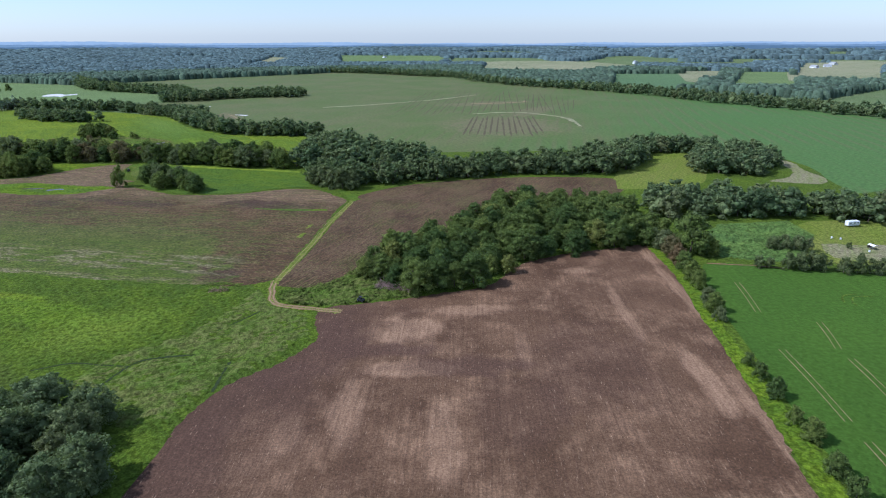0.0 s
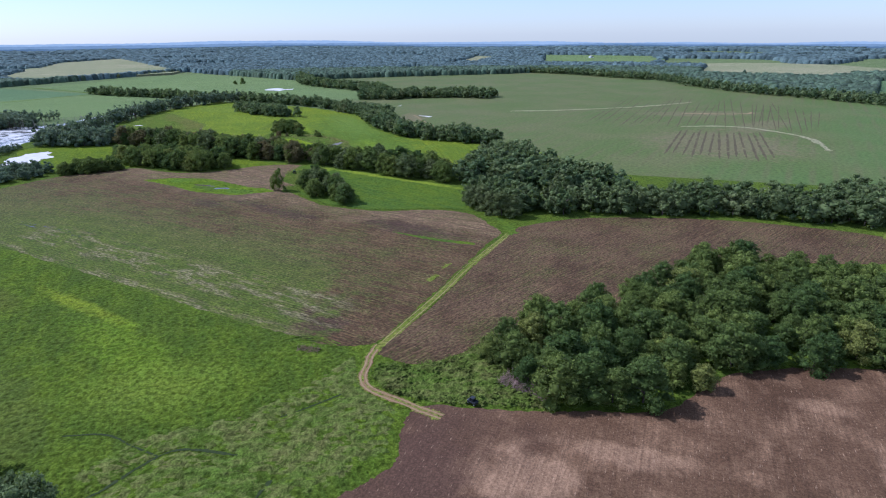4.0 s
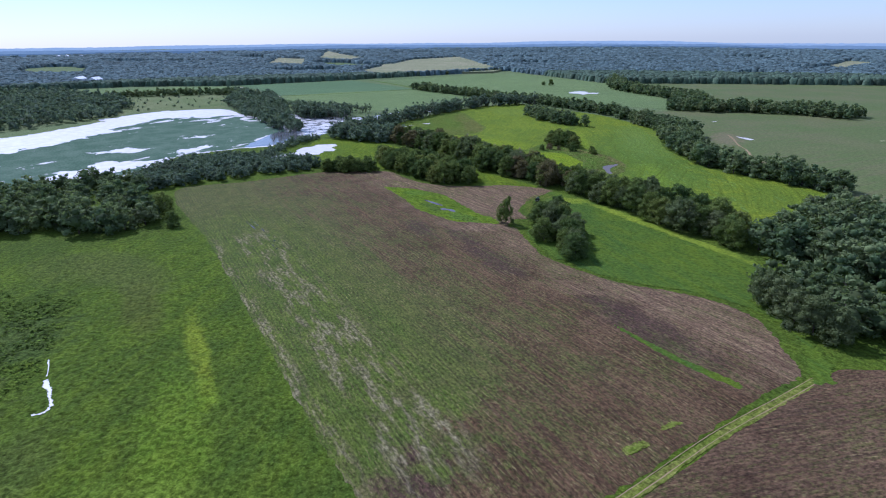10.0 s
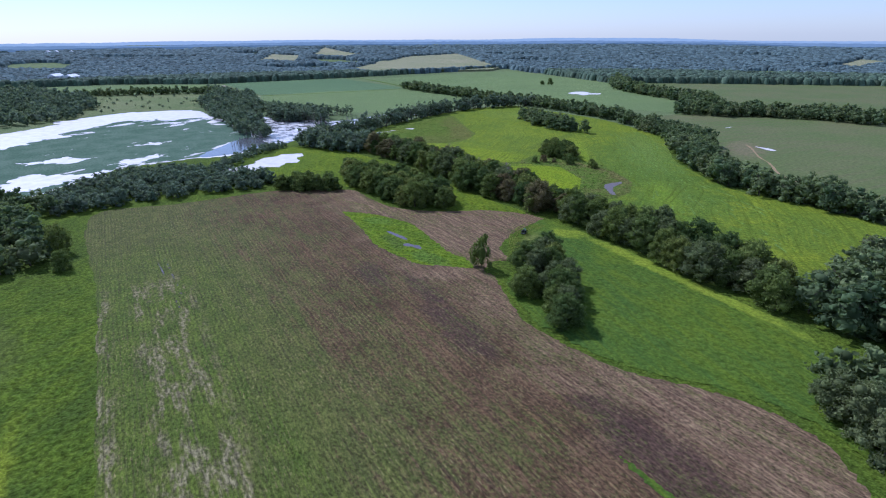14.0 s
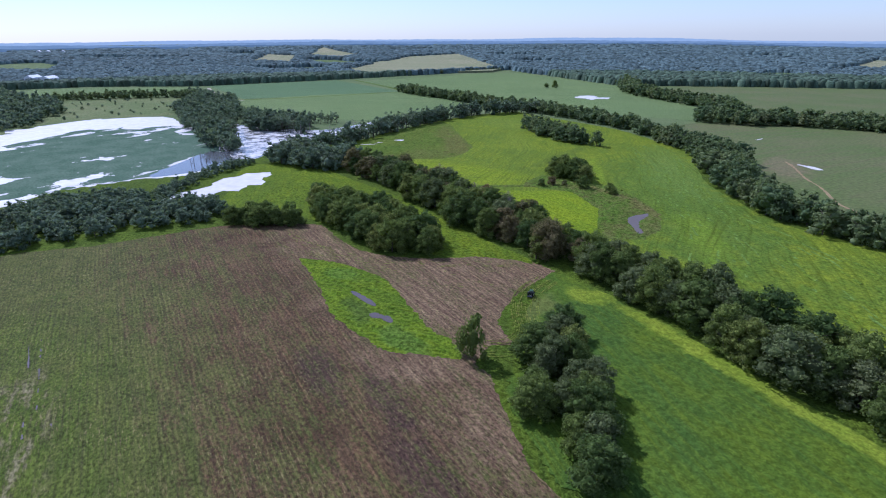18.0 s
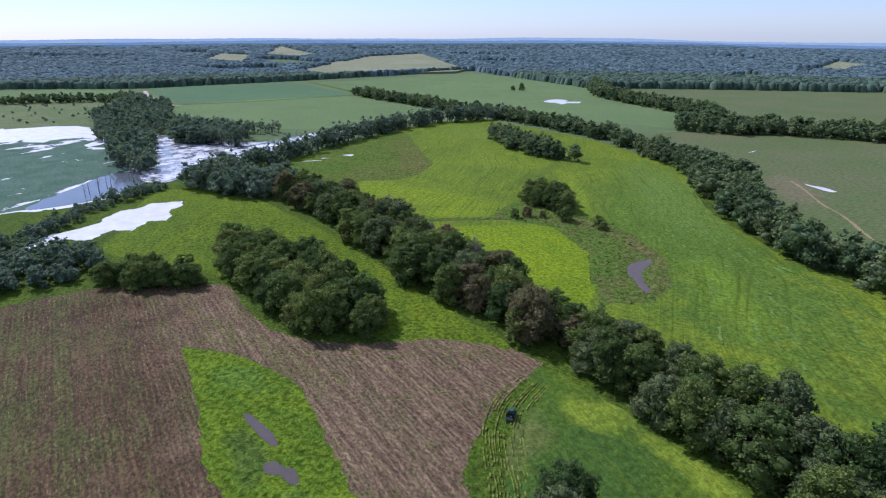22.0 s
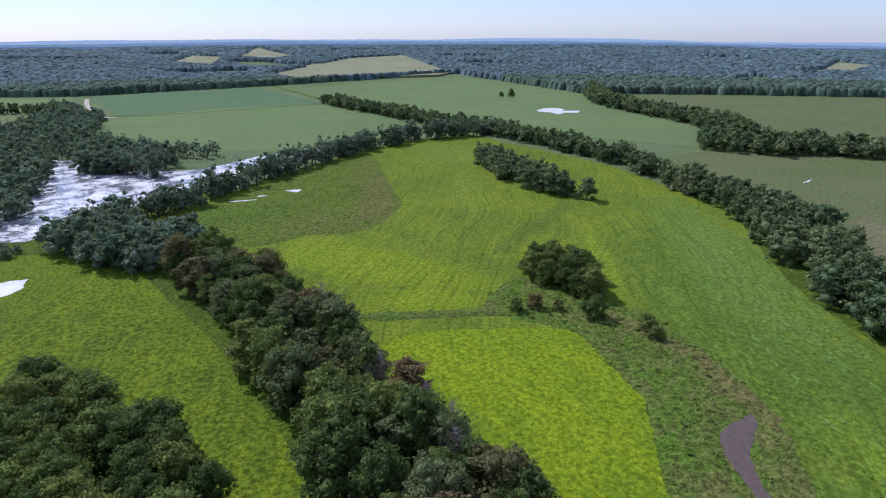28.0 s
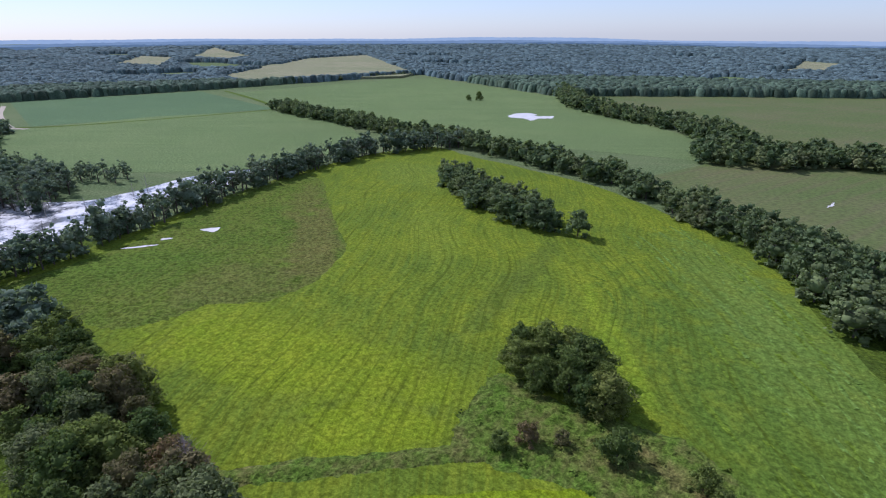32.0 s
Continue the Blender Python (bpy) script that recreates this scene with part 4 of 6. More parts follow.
SPARSE = [crown(RNG, 7, 130, 0.050, RNG.uniform(0.20, 0.28), 0.22, 0.5, 26) for _ in range(5)]
TRUNKS = [trunk(RNG) for _ in range(3)]
TRUNK_MESH = [mesh_of("trunk", v, t, [BARK]) for v, t in TRUNKS]
MESHES = {}


def crown_mesh(kind, i, mat):
    key = (kind, i, mat.name)
    if key not in MESHES:
        v, t = {"fine": FINE, "tall": FINE_TALL, "bush": BUSHY}[kind][i]
        MESHES[key] = mesh_of("crown", v, t, [mat])
    return MESHES[key]


def tree(x, y, height, label, group, kind="fine", mat=None, wide=1.0, name="tree", category="tree"):
    """One tree or bush: its foot at x, y."""
    mat = mat or LEAF
    store = {"fine": FINE, "tall": FINE_TALL, "bush": BUSHY}[kind]
    i = int(RNG.integers(len(store)))
    ob = tagged(new(name), label, category, group)
    turn = RNG.uniform(0, 360)
    ob.matrix_basis = pose(x, y, 0, 0, 0, turn) @ Matrix.Diagonal((height * wide, height * wide, height, 1))
    for child, me in (("trunk", TRUNK_MESH[int(RNG.integers(3))]), ("crown", crown_mesh(kind, i, mat))):
        c = new(child, me)
        c.parent = ob
    return ob


def fill(poly, gap, seed, shrink=0.0):
    """Jittered places inside a polygon, about gap metres apart."""
    rng = np.random.default_rng(seed)
    p = np.array(poly, float)
    lo, hi = p.min(0) - gap, p.max(0) + gap
    gx, gy = np.meshgrid(np.arange(lo[0], hi[0], gap), np.arange(lo[1], hi[1], gap))
    q = np.stack([gx.ravel(), gy.ravel()], 1)
    q[:, 0] += gap * 0.5 * (np.round((q[:, 1] - lo[1]) / gap) % 2)
    q += rng.uniform(-0.36, 0.36, q.shape) * gap
    return q[inside(q, poly)]


def band(points, width):
    """The outline of a strip of that width along a line."""
    line = smooth(points, 4, False)
    left, right = [], []
    for i, (x, y) in enumerate(line):
        a, b = line[max(i - 1, 0)], line[min(i + 1, len(line) - 1)]
        d = Vector((b[0] - a[0], b[1] - a[1])).normalized()
        left.append((x - d.y * width / 2, y + d.x * width / 2))
        right.append((x + d.y * width / 2, y - d.x * width / 2))
    return left + right[::-1]


def grove(poly, gap, tall, label, group, seed, kinds=("fine",), mats=(None,)):
    """A wood whose trees are things of their own."""
    rng = np.random.default_rng(seed + 50)
    for x, y in fill(poly, gap, seed):
        h = rng.uniform(*tall)
        k = kinds[int(rng.integers(len(kinds)))]
        tree(x, y, h, label, group, k, mats[int(rng.integers(len(mats)))], rng.uniform(1.0, 1.34) * (1.25 if k == "tall" else 1.0))


def woodland(poly, gap, tall, label, seed, store=None, name="woodland", mat=None):
    """A wood of uncounted trees: one object."""
    store = store or COARSE
    rng = np.random.default_rng(seed + 90)
    V, T, S, C, base = [], [], [], [], 0
    for x, y in fill(poly, gap, seed):
        h, a, tone = rng.uniform(*tall), rng.uniform(0, 6.28), rng.uniform()
        c, s, w = math.cos(a), math.sin(a), rng.uniform(1.0, 1.4)
        turn = np.array([[c, s, 0], [-s, c, 0], [0, 0, 1]])
        for slot, (v, t) in enumerate((store[int(rng.integers(len(store)))], TRUNKS[int(rng.integers(3))])[:1 if store is COARSE else 2]):
            V.append((v * (w * h, w * h, h)) @ turn + (x, y, 0))
            T.append(t + base)
            S.append(np.full(len(t), slot))
            C.append(np.full(len(v), tone))
            base += len(v)
    me = mesh_of(name, np.concatenate(V), np.concatenate(T), [mat or LEAF_WOOD, BARK], np.concatenate(S), np.concatenate(C))
    return tagged(new(name, me), label, "woodland", kind="stuff")


NEAR_WOOD = [(-38, 229), (-30, 213), (-9, 203), (18, 212), (35, 229), (56, 242), (95, 252), (111, 262), (108, 290), (104, 312), (72, 320), (46, 326), (18, 304), (0, 270), (-14, 256), (-30, 240)]
grove(NEAR_WOOD, 8.7, (7.5, 14), "dense dark green broadleaf tree in the near wood", "trees of the near wood", 1)
grove([(-403, 414), (-369, 407), (-334, 402), (-310, 409), (-297, 418), (-295, 430), (-312, 436), (-337, 440), (-360, 446), (-387, 437), (-402, 428)], 9.2, (11.5, 16), "tall dark green tree of the round copse", "trees of the round copse", 2)
grove([(-471, 476), (-434, 475), (-400, 475), (-366, 467), (-330, 462), (-302, 458), (-272, 454), (-253, 453), (-236, 456), (-232, 464), (-246, 472), (-270, 478), (-300, 484), (-324, 490), (-345, 493), (-380, 498), (-430, 504), (-475, 505)], 9.2, (12, 17.5), "dark green tree of the creek hedge, some leaves turning brown", "trees of the creek hedge", 3, ("fine", "fine", "tall"), (LEAF, LEAF, LEAF_PALE, LEAF, LEAF_RUST))
grove([(-236, 452), (-199, 447), (-168, 439), (-132, 431), (-108, 420), (-112, 440), (-143, 456), (-168, 463), (-216, 474), (-240, 468)], 9.2, (12, 17.5), "dark green tree of the long hedge", "trees of the long hedge", 4, ("fine",), (LEAF, LEAF, LEAF_PALE))
woodland([(-384, 150), (-371, 181), (-341, 200), (-337, 226), (-362, 242), (-395, 232), (-415, 205), (-425, 150)], 11.5, (12, 18), "dark broad trees on the lake shore", 5, MIDDLE)
grove([(-209, 391), (-193, 377), (-173, 362), (-160, 362), (-160, 374), (-183, 395), (-200, 409), (-211, 411)], 7.8, (9, 12.5), "grey-green tree of the clump in the strip", "trees of the field clump", 6, ("fine",), (LEAF, LEAF_PALE))
woodland([(-548, 749), (-502, 713), (-459, 692), (-433, 688), (-412, 691), (-410, 700), (-430, 708), (-455, 722), (-503, 742), (-545, 762)], 8.5, (11, 15), "oval island of dark trees in the hay meadow", 7, MIDDLE)
grove([(-369, 586), (-353, 577), (-343, 578), (-334, 585), (-342, 596), (-359, 600), (-369, 596)], 6.8, (9, 14), "dark tree of the small copse in the hay", "trees of the small copse", 8)

tree(-217.5, 378, 14.0, "lone dark rounded tree at the stubble edge", "lone trees", "bush", LEAF, 0.62)
tree(-842, 1128, 8, "low lone tree in a far crop field", "lone trees", "bush")
tree(-829, 1136, 13, "lone tree in a far crop field", "lone trees")
for x, y, h in ((-331, 240, 9), (-356, 242, 14)):
    tree(x, y, h, "round dark bush by the lake-side grass", "lone trees", "fine", LEAF, 1.1)
for x, y, h, m in ((-347, 555, 5, LEAF), (-343, 561, 6, LEAF_RUST), (-325, 570, 8.5, LEAF), (-307, 573, 6.5, LEAF), (-303, 571, 5, LEAF), (-337, 566, 4, LEAF_RUST)):
    tree(x, y, h, "rounded bush on the ditch bank", "ditch bushes", "bush", m, 1.0, "bush", "bush")
for x, y, h, m in ((101, 256, 8.5, LEAF_PALE), (103, 249, 9.5, LEAF_PALE), (103.5, 240, 10, LEAF_RUST), (103, 231, 9.5, LEAF_RUST), (102.5, 223, 9, LEAF), (102, 214, 8.5, LEAF), (101.5, 206, 7.5, LEAF), (99, 192, 6.5, LEAF_PALE), (98.5, 185, 7.5, LEAF), (97, 178, 5.5, LEAF_PALE), (92.5, 149, 4.5, LEAF), (92.5, 142, 5.5, LEAF), (92, 133, 6.5, LEAF), (90, 121, 5.5, LEAF), (91, 115, 6.5, LEAF), (89, 103, 6.5, LEAF), (89, 96, 6, LEAF)):
    tree(x, y, h, "bushy tree of the row between plough and beans", "east row trees", "fine" if h > 6 else "bush", m, 1.05 if h > 6 else 0.8)
tree(115, 246, 18.5, "tall spreading tree at the head of the hedge row", "lone trees", "fine", LEAF, 1.15)
tree(122, 240, 8, "dark tree under the tall spreading tree", "lone trees", "fine", LEAF, 1.1)
for x, y, h in ((153, 247, 7), (158, 246, 7.5), (163, 245, 7.5), (168, 244, 6.5), (147, 223, 7.5), (151.5, 222.5, 8.5), (156, 222, 8.5), (160, 221.5, 7.5), (136, 226, 5.5), (140, 225, 5), (168, 219, 7), (173, 218, 7.5), (178, 217.5, 6.5), (183, 217, 7), (189, 216, 6), (195, 216, 6.5), (189, 247, 3.2), (186, 234, 3.0)):
    tree(x, y, h, "silvery green bush beside the bean field", "homestead bushes", "bush", LEAF_PALE, 0.8, "bush", "bush")
for x, y, h in ((-86, 379, 13), (-79, 375, 14), (-72, 369.5, 13), (-65, 366.5, 14), (-58, 366, 12.5)):
    tree(x, y, h, "pale grey-green tree at the edge of the wood", "wood edge trees", "fine", LEAF_PALE, 1.1)
grove([(-408, 372), (-398, 366), (-374, 394), (-381, 403)], 5.0, (6.5, 11.5), "dark rounded shrub at the field corner", "corner shrubs", 61, ("fine", "bush"))


woodland([(113, 297), (157, 293), (190, 297), (232, 283), (320, 262), (330, 300), (239, 306), (208, 312), (184, 324), (161, 338), (120, 322)], 8.5, (11, 16), "dense green woodland belt behind the homestead", 11, MIDDLE)
woodland([(179, 401), (221, 392), (246, 411), (258, 440), (248, 462), (237, 465), (202, 452)], 8.5, (11, 16), "dense green wood beside the clearing", 12, MIDDLE)
woodland([(-93, 384), (-60, 370), (-31, 376), (8, 391), (48, 400), (88, 398), (124, 400), (150, 420), (160, 455), (120, 460), (104, 440), (52, 428), (9, 418), (-35, 400), (-60, 397), (-86, 402)], 8.8, (12, 16), "grey-green wood along the brown field", 13, MIDDLE, mat=LEAF_WILLOW)
woodland([(-112, 434), (-75, 420), (-40, 421), (-8, 432), (9, 437), (-39, 452), (-70, 510), (-116, 530), (-112, 455)], 8.8, (13, 18), "dense dark green wood between hay meadow and brown field", 36, MIDDLE)
woodland([(150, 425), (172, 470), (205, 472), (225, 465), (230, 480), (180, 500), (145, 478)], 8.5, (11, 15), "tree belt linking two woods", 14, MIDDLE)
woodland([(-445, 797), (-383, 759), (-335, 724), (-308, 686), (-282, 653), (-262, 628), (-250, 617), (-225, 597), (-197, 583), (-170, 582), (-130, 570), (-115, 585), (-170, 600), (-215, 613), (-245, 640), (-264, 665), (-280, 705), (-305, 740), (-345, 760), (-387, 780), (-455, 815)], 8.6, (12, 17), "dark green tree belt along the meadow", 15, MIDDLE)
woodland(band([(-972, 887), (-863, 869), (-757, 856), (-605, 845), (-541, 833), (-450, 810)], 24), 8.5, (11, 16), "row of dark trees between meadow and crops", 16)
woodland(band([(-804, 1325), (-662, 1152), (-484, 1046), (-410, 945)], 36), 9.5, (12, 18), "tree belt beside the olive field", 17)
woodland(band([(-440, 925), (-399, 935), (-357, 965), (-300, 990), (-230, 985)], 52), 9.5, (12, 17), "block of trees jutting into the olive field", 18)
woodland(band([(-605, 838), (-640, 765), (-628, 686), (-602, 608), (-578, 554), (-558, 508), (-545, 470)], 15), 6.0, (8, 20), "thin line of slender trees along the creek", 19, SPARSE + SPARSE + MIDDLE[:2], mat=LEAF_SHORE)
woodland([(-545, 462), (-530, 448), (-500, 462), (-470, 474), (-475, 505), (-520, 492), (-562, 486)], 7.5, (10, 17), "creek side thicket", 20, MIDDLE, mat=LEAF_SHORE)
woodland([(-1105, 568), (-1018, 602), (-900, 562), (-800, 528), (-740, 492), (-680, 480), (-610, 454), (-582, 440), (-612, 430), (-690, 446), (-760, 455), (-850, 468), (-942, 490)], 9.0, (8, 16), "wooded spit between lake and creek", 21, COARSE + SPARSE, mat=LEAF_SHORE)
woodland([(-424, 250), (-422, 313), (-415, 339), (-408, 368), (-430, 378), (-462, 352), (-500, 340), (-510, 300), (-485, 262), (-460, 245)], 6.6, (5, 10), "belt of dark shrubs and trees before the lake", 22, MIDDLE[:4] + BUSH_MID, mat=LEAF_SHORE)
woodland([(-395, 236), (-415, 208), (-430, 150), (-425, 90), (-480, 90), (-475, 180), (-468, 232), (-440, 250)], 12.0, (9, 15), "dark shore wood between lake and grassland", 29, MIDDLE)
woodland(band([(-455, 318), (-478, 348), (-503, 376), (-528, 404), (-548, 440)], 13), 5.5, (3.5, 7.5), "low shrubs on the bank between lake and pale pond", 30, BUSH_MID + SPARSE[:2], mat=LEAF_SHORE)
woodland([(-722, 501), (-676, 516), (-656, 537), (-680, 560), (-708, 568), (-740, 548), (-782, 530)], 7.5, (12, 19), "slender trees standing in the flooded creek", 32, SPARSE + MIDDLE[:3], mat=LEAF_SHORE)
woodland(band([(-850, 545), (-775, 560), (-720, 578), (-695, 600)], 20), 8.0, (8, 14), "slender trees along the far bank of the creek", 35, SPARSE, mat=LEAF_SHORE)
woodland(band([(-1190, 592), (-1130, 590), (-1060, 575)], 20), 8.5, (8, 13), "trees at the corner of the far crop", 33, mat=LEAF_SHORE)
woodland([(-880, 300), (-930, 365), (-905, 465), (-1090, 550), (-1170, 490), (-1200, 390), (-1010, 350)], 30, (2, 4.5), "scattered low bushes among the reeds", 34, BUSH_MID, mat=LEAF_SHORE)
woodland([(-98, 84), (-80, 95), (-79, 117), (-90, 126), (-107, 132), (-130, 134), (-160, 120), (-150, 70)], 9.0, (10, 14), "dark wood corner beside the ploughed field", 23, FINE[:3])
woodland([(-830, 188), (-880, 311), (-1010, 373), (-1150, 380), (-1403, 330), (-1450, 200), (-1300, 60), (-900, 60)], 15, (11, 17), "woods beyond the lake", 24, mat=LEAF_SHORE)
woodland(band([(-1230, 380), (-1180, 500), (-1120, 580)], 30), 10, (10, 15), "hedge of trees north of the lake", 25)
woodland(band([(-1340, 1040), (-1320, 1260), (-1300, 1470)], 20), 11, (8, 13), "hedge below the pale field", 26)
woodland(band([(28, 1433), (139, 1201), (312, 1013), (419, 831), (520, 690), (640, 560)], 60), 12.5, (10, 15), "long tree belt behind the olive field", 27)
woodland(band([(-300, 1640), (-160, 1580), (-60, 1490), (20, 1430)], 70), 10.5, (11, 16), "wood at the head of the olive field", 28)

# ---- far woods ----
CORE = [(-1600, 50), (-1500, 485), (-1356, 650), (-1320, 945), (-1300, 1492), (-774, 1264), (-615, 1394), (-382, 1543), (-253, 1640), (28, 1433), (225, 1065), (386, 848), (527, 685), (800, 400), (800, -400), (-1600, -400)]


def far_woods():
    rng = np.random.default_rng(31)
    out = []
    d = 900.0
    while d < 3620:
        gap = max(8.0, d * 0.0064)
        count = int(d * radians(150) / gap)
        a = np.radians(-52) + (np.arange(count) + rng.uniform(0, 1, count)) * gap / d
        r = d + rng.uniform(-0.5, 0.5, count) * gap
        out.append(np.stack([-150 - r * np.sin(a), 300 + r * np.cos(a), np.full(count, gap)], 1))
        d += gap
    p = np.concatenate(out)
    keep = ~inside(p[:, :2], CORE)
    for _, pts, _, _ in FAR_FIELDS:
        keep &= ~inside(p[:, :2], pts)
    dist = np.hypot(p[:, 0] + 150, p[:, 1] - 300)
    # open farmland between the farther woods, more of it to the north-east
    east = np.clip((p[:, 0] + 150) / (p[:, 1] - 200 + 1e-6), -1, 1)
    clear = np.array([noise.noise(Vector((x / 420, y / 300, 3.1))) for x, y in p[:, :2]])
    keep &= ~((clear > 0.34 - 0.42 * np.clip(east + 0.35, 0, 1)) & (dist > 1650))
    p = p[keep]
    # one dome of foliage for each crown
    sides = 5
    ring = np.array([[math.cos(k * 2 * math.pi / sides), math.sin(k * 2 * math.pi / sides)] for k in range(sides)])
    base_v = np.array([[x, y, -0.05] for x, y in ring] + [[x * 0.70, y * 0.70, 0.84] for x, y in ring] + [[0, 0, 1.0]])
    base_t = []
    for k in range(sides):
        i, j = k, (k + 1) % sides
        base_t += [(i, j, j + sides), (i, j + sides, i + sides), (sides + i, sides + j, 2 * sides)]
    base_t = np.array(base_t)
    n = len(p)
    w = p[:, 2] * rng.uniform(0.85, 1.2, n)
    h = rng.uniform(11, 14.5, n) * (1 + 0.25 * np.clip((p[:, 2] - 15) / 20, 0, 1))
    v = base_v[None] * np.stack([w, w, h], 1)[:, None, :]
    v *= 1 + 0.10 * rng.standard_normal((n, len(base_v), 1))
    v += np.stack([p[:, 0], p[:, 1], relief(p[:, 0], p[:, 1])], 1)[:, None, :]
    t = base_t[None] + (len(base_v) * np.arange(n))[:, None, None]
    me = mesh_of("far_woods", v.reshape(-1, 3), t.reshape(-1, 3), [LEAF_HAZED, LEAF_BEYOND], np.repeat(np.hypot(p[:, 0] + 150, p[:, 1] - 300) < 1450, len(base_t)), np.repeat(rng.uniform(0.2, 0.8, n), len(base_v)))
    me.polygons.foreach_set("use_smooth", np.ones(len(me.polygons), bool))
    tagged(new("far_woods", me), "endless woods rolling to the horizon, farther crowns tinted blue for haze", "woodland", kind="stuff")


far_woods()


# ---- ridges towards the horizon, their haze painted as a blue glow ----
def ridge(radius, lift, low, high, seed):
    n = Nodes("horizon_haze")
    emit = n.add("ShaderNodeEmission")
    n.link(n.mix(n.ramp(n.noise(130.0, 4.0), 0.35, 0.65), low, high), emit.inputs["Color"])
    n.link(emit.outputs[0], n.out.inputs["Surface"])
    rng = np.random.default_rng(seed)
    bm = bmesh.new()
    last = None
    for k in range(701):
        a = radians(-60 + 165 * k / 700)
        x, y = -150 - radius * math.sin(a), 300 + radius * math.cos(a)
        top = float(relief(x, y)) + lift + 1.6 * math.sin(k * 0.047 + seed) + 1.4 * math.sin(k * 0.131 + 2 * seed) + rng.uniform(-1.5, 1.5)
        pair = (bm.verts.new((x, y, -60)), bm.verts.new((x, y, top)))
        if last:
            bm.faces.new((last[0], pair[0], pair[1], last[1]))
        last = pair
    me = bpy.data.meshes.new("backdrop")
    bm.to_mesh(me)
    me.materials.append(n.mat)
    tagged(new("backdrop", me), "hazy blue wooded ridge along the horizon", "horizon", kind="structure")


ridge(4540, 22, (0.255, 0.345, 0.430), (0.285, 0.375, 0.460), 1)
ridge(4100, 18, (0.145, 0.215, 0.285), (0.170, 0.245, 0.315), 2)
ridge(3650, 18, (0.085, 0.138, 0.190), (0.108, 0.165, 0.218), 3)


# ---- weeds and grass tufts that stand above the fields ----
POOLS = [[(-283, 374), (-281, 379), (-269, 378), (-266, 373), (-275, 371)], [(-266, 369), (-263, 374), (-253, 374), (-253, 370), (-260, 368)], [(-269.5, 537), (-269.5, 546), (-267, 554), (-263.5, 547), (-262, 537), (-258, 530), (-250, 521), (-251.5, 518.5), (-260, 525.5), (-266.5, 532)], [(-225, 172.3), (-217, 170.9), (-200, 168.4), (-184, 168.4), (-181.2, 165.5), (-181.4, 162), (-182.7, 162.6), (-184, 166.6), (-200, 167.1), (-217, 170.1)], [(-558, 545), (-548, 561), (-547, 558), (-553, 545)], [(-557.5, 564), (-553, 570), (-552, 566), (-555, 562)], [(-557, 582), (-552, 592), (-546, 586), (-551, 583)], [(-455, 340), (-495, 383), (-513, 419), (-500, 438), (-470, 422), (-450, 376)]]


def tufts(poly, count, tall, wide, mat, label, seed, name="weeds"):
    """Low irregular tufts of leaves over a piece of land: one object."""
    rng = np.random.default_rng(seed)
    p = np.array(poly, float)
    q = rng.uniform(p.min(0), p.max(0), (int(count * 2.2), 2))
    keep = inside(q, poly)
    for pool in POOLS:
        keep &= ~inside(q, pool)
    q = q[keep][:count]
    x, y = q[:, 0], q[:, 1]
    lump = np.sin(x * 0.21 + 1.7 * np.sin(y * 0.13)) * np.sin(y * 0.19 + 1.3 * np.sin(x * 0.11))
    q = q[lump > rng.uniform(-1.1, 0.7, len(q))]
    n = len(q)
    r = wide[0] + (wide[1] - wide[0]) * rng.uniform(0, 1, n) ** 2.2
    h, a = r * rng.uniform(0.7, 1.3, n) * (tall[0] + tall[1]) / (wide[0] + wide[1]), rng.uniform(0, 6.28, n)
    m = 6
    n *= m
    at = np.repeat(np.stack([q[:, 0], q[:, 1], np.zeros(len(q))], 1), m, 0)
    r, h = np.repeat(r, m), np.repeat(h, m)
    lift = rng.uniform(0.15, 1.0, n)
    at[:, :2] += (r * (1.1 - 0.8 * lift))[:, None] * rng.standard_normal((n, 2)) * 0.7
    at[:, 2] = LAYER[0] + 0.6 * h * lift
    facing = np.array([0, 0, 1.0]) + 0.34 * rng.standard_normal((n, 3))
    facing /= np.linalg.norm(facing, axis=1)[:, None]
    u = np.cross(facing, rng.standard_normal((n, 3)))
    u /= np.linalg.norm(u, axis=1)[:, None] + 1e-9
    w = np.cross(facing, u)
    s = (r * rng.uniform(0.22, 0.5, n))[:, None]
    v = np.stack([at - u * s, at - w * s * 0.6, at + u * s, at + w * s * 0.6], 1).reshape(-1, 3)
    v[:, 2] = np.maximum(v[:, 2], 0.03)
    k = 4 * np.arange(n)[:, None]
    me = mesh_of(name, v, np.concatenate([k + [0, 1, 2], k + [0, 2, 3]]), [mat])
    return tagged(new(name, me), label, "weeds", kind="stuff")


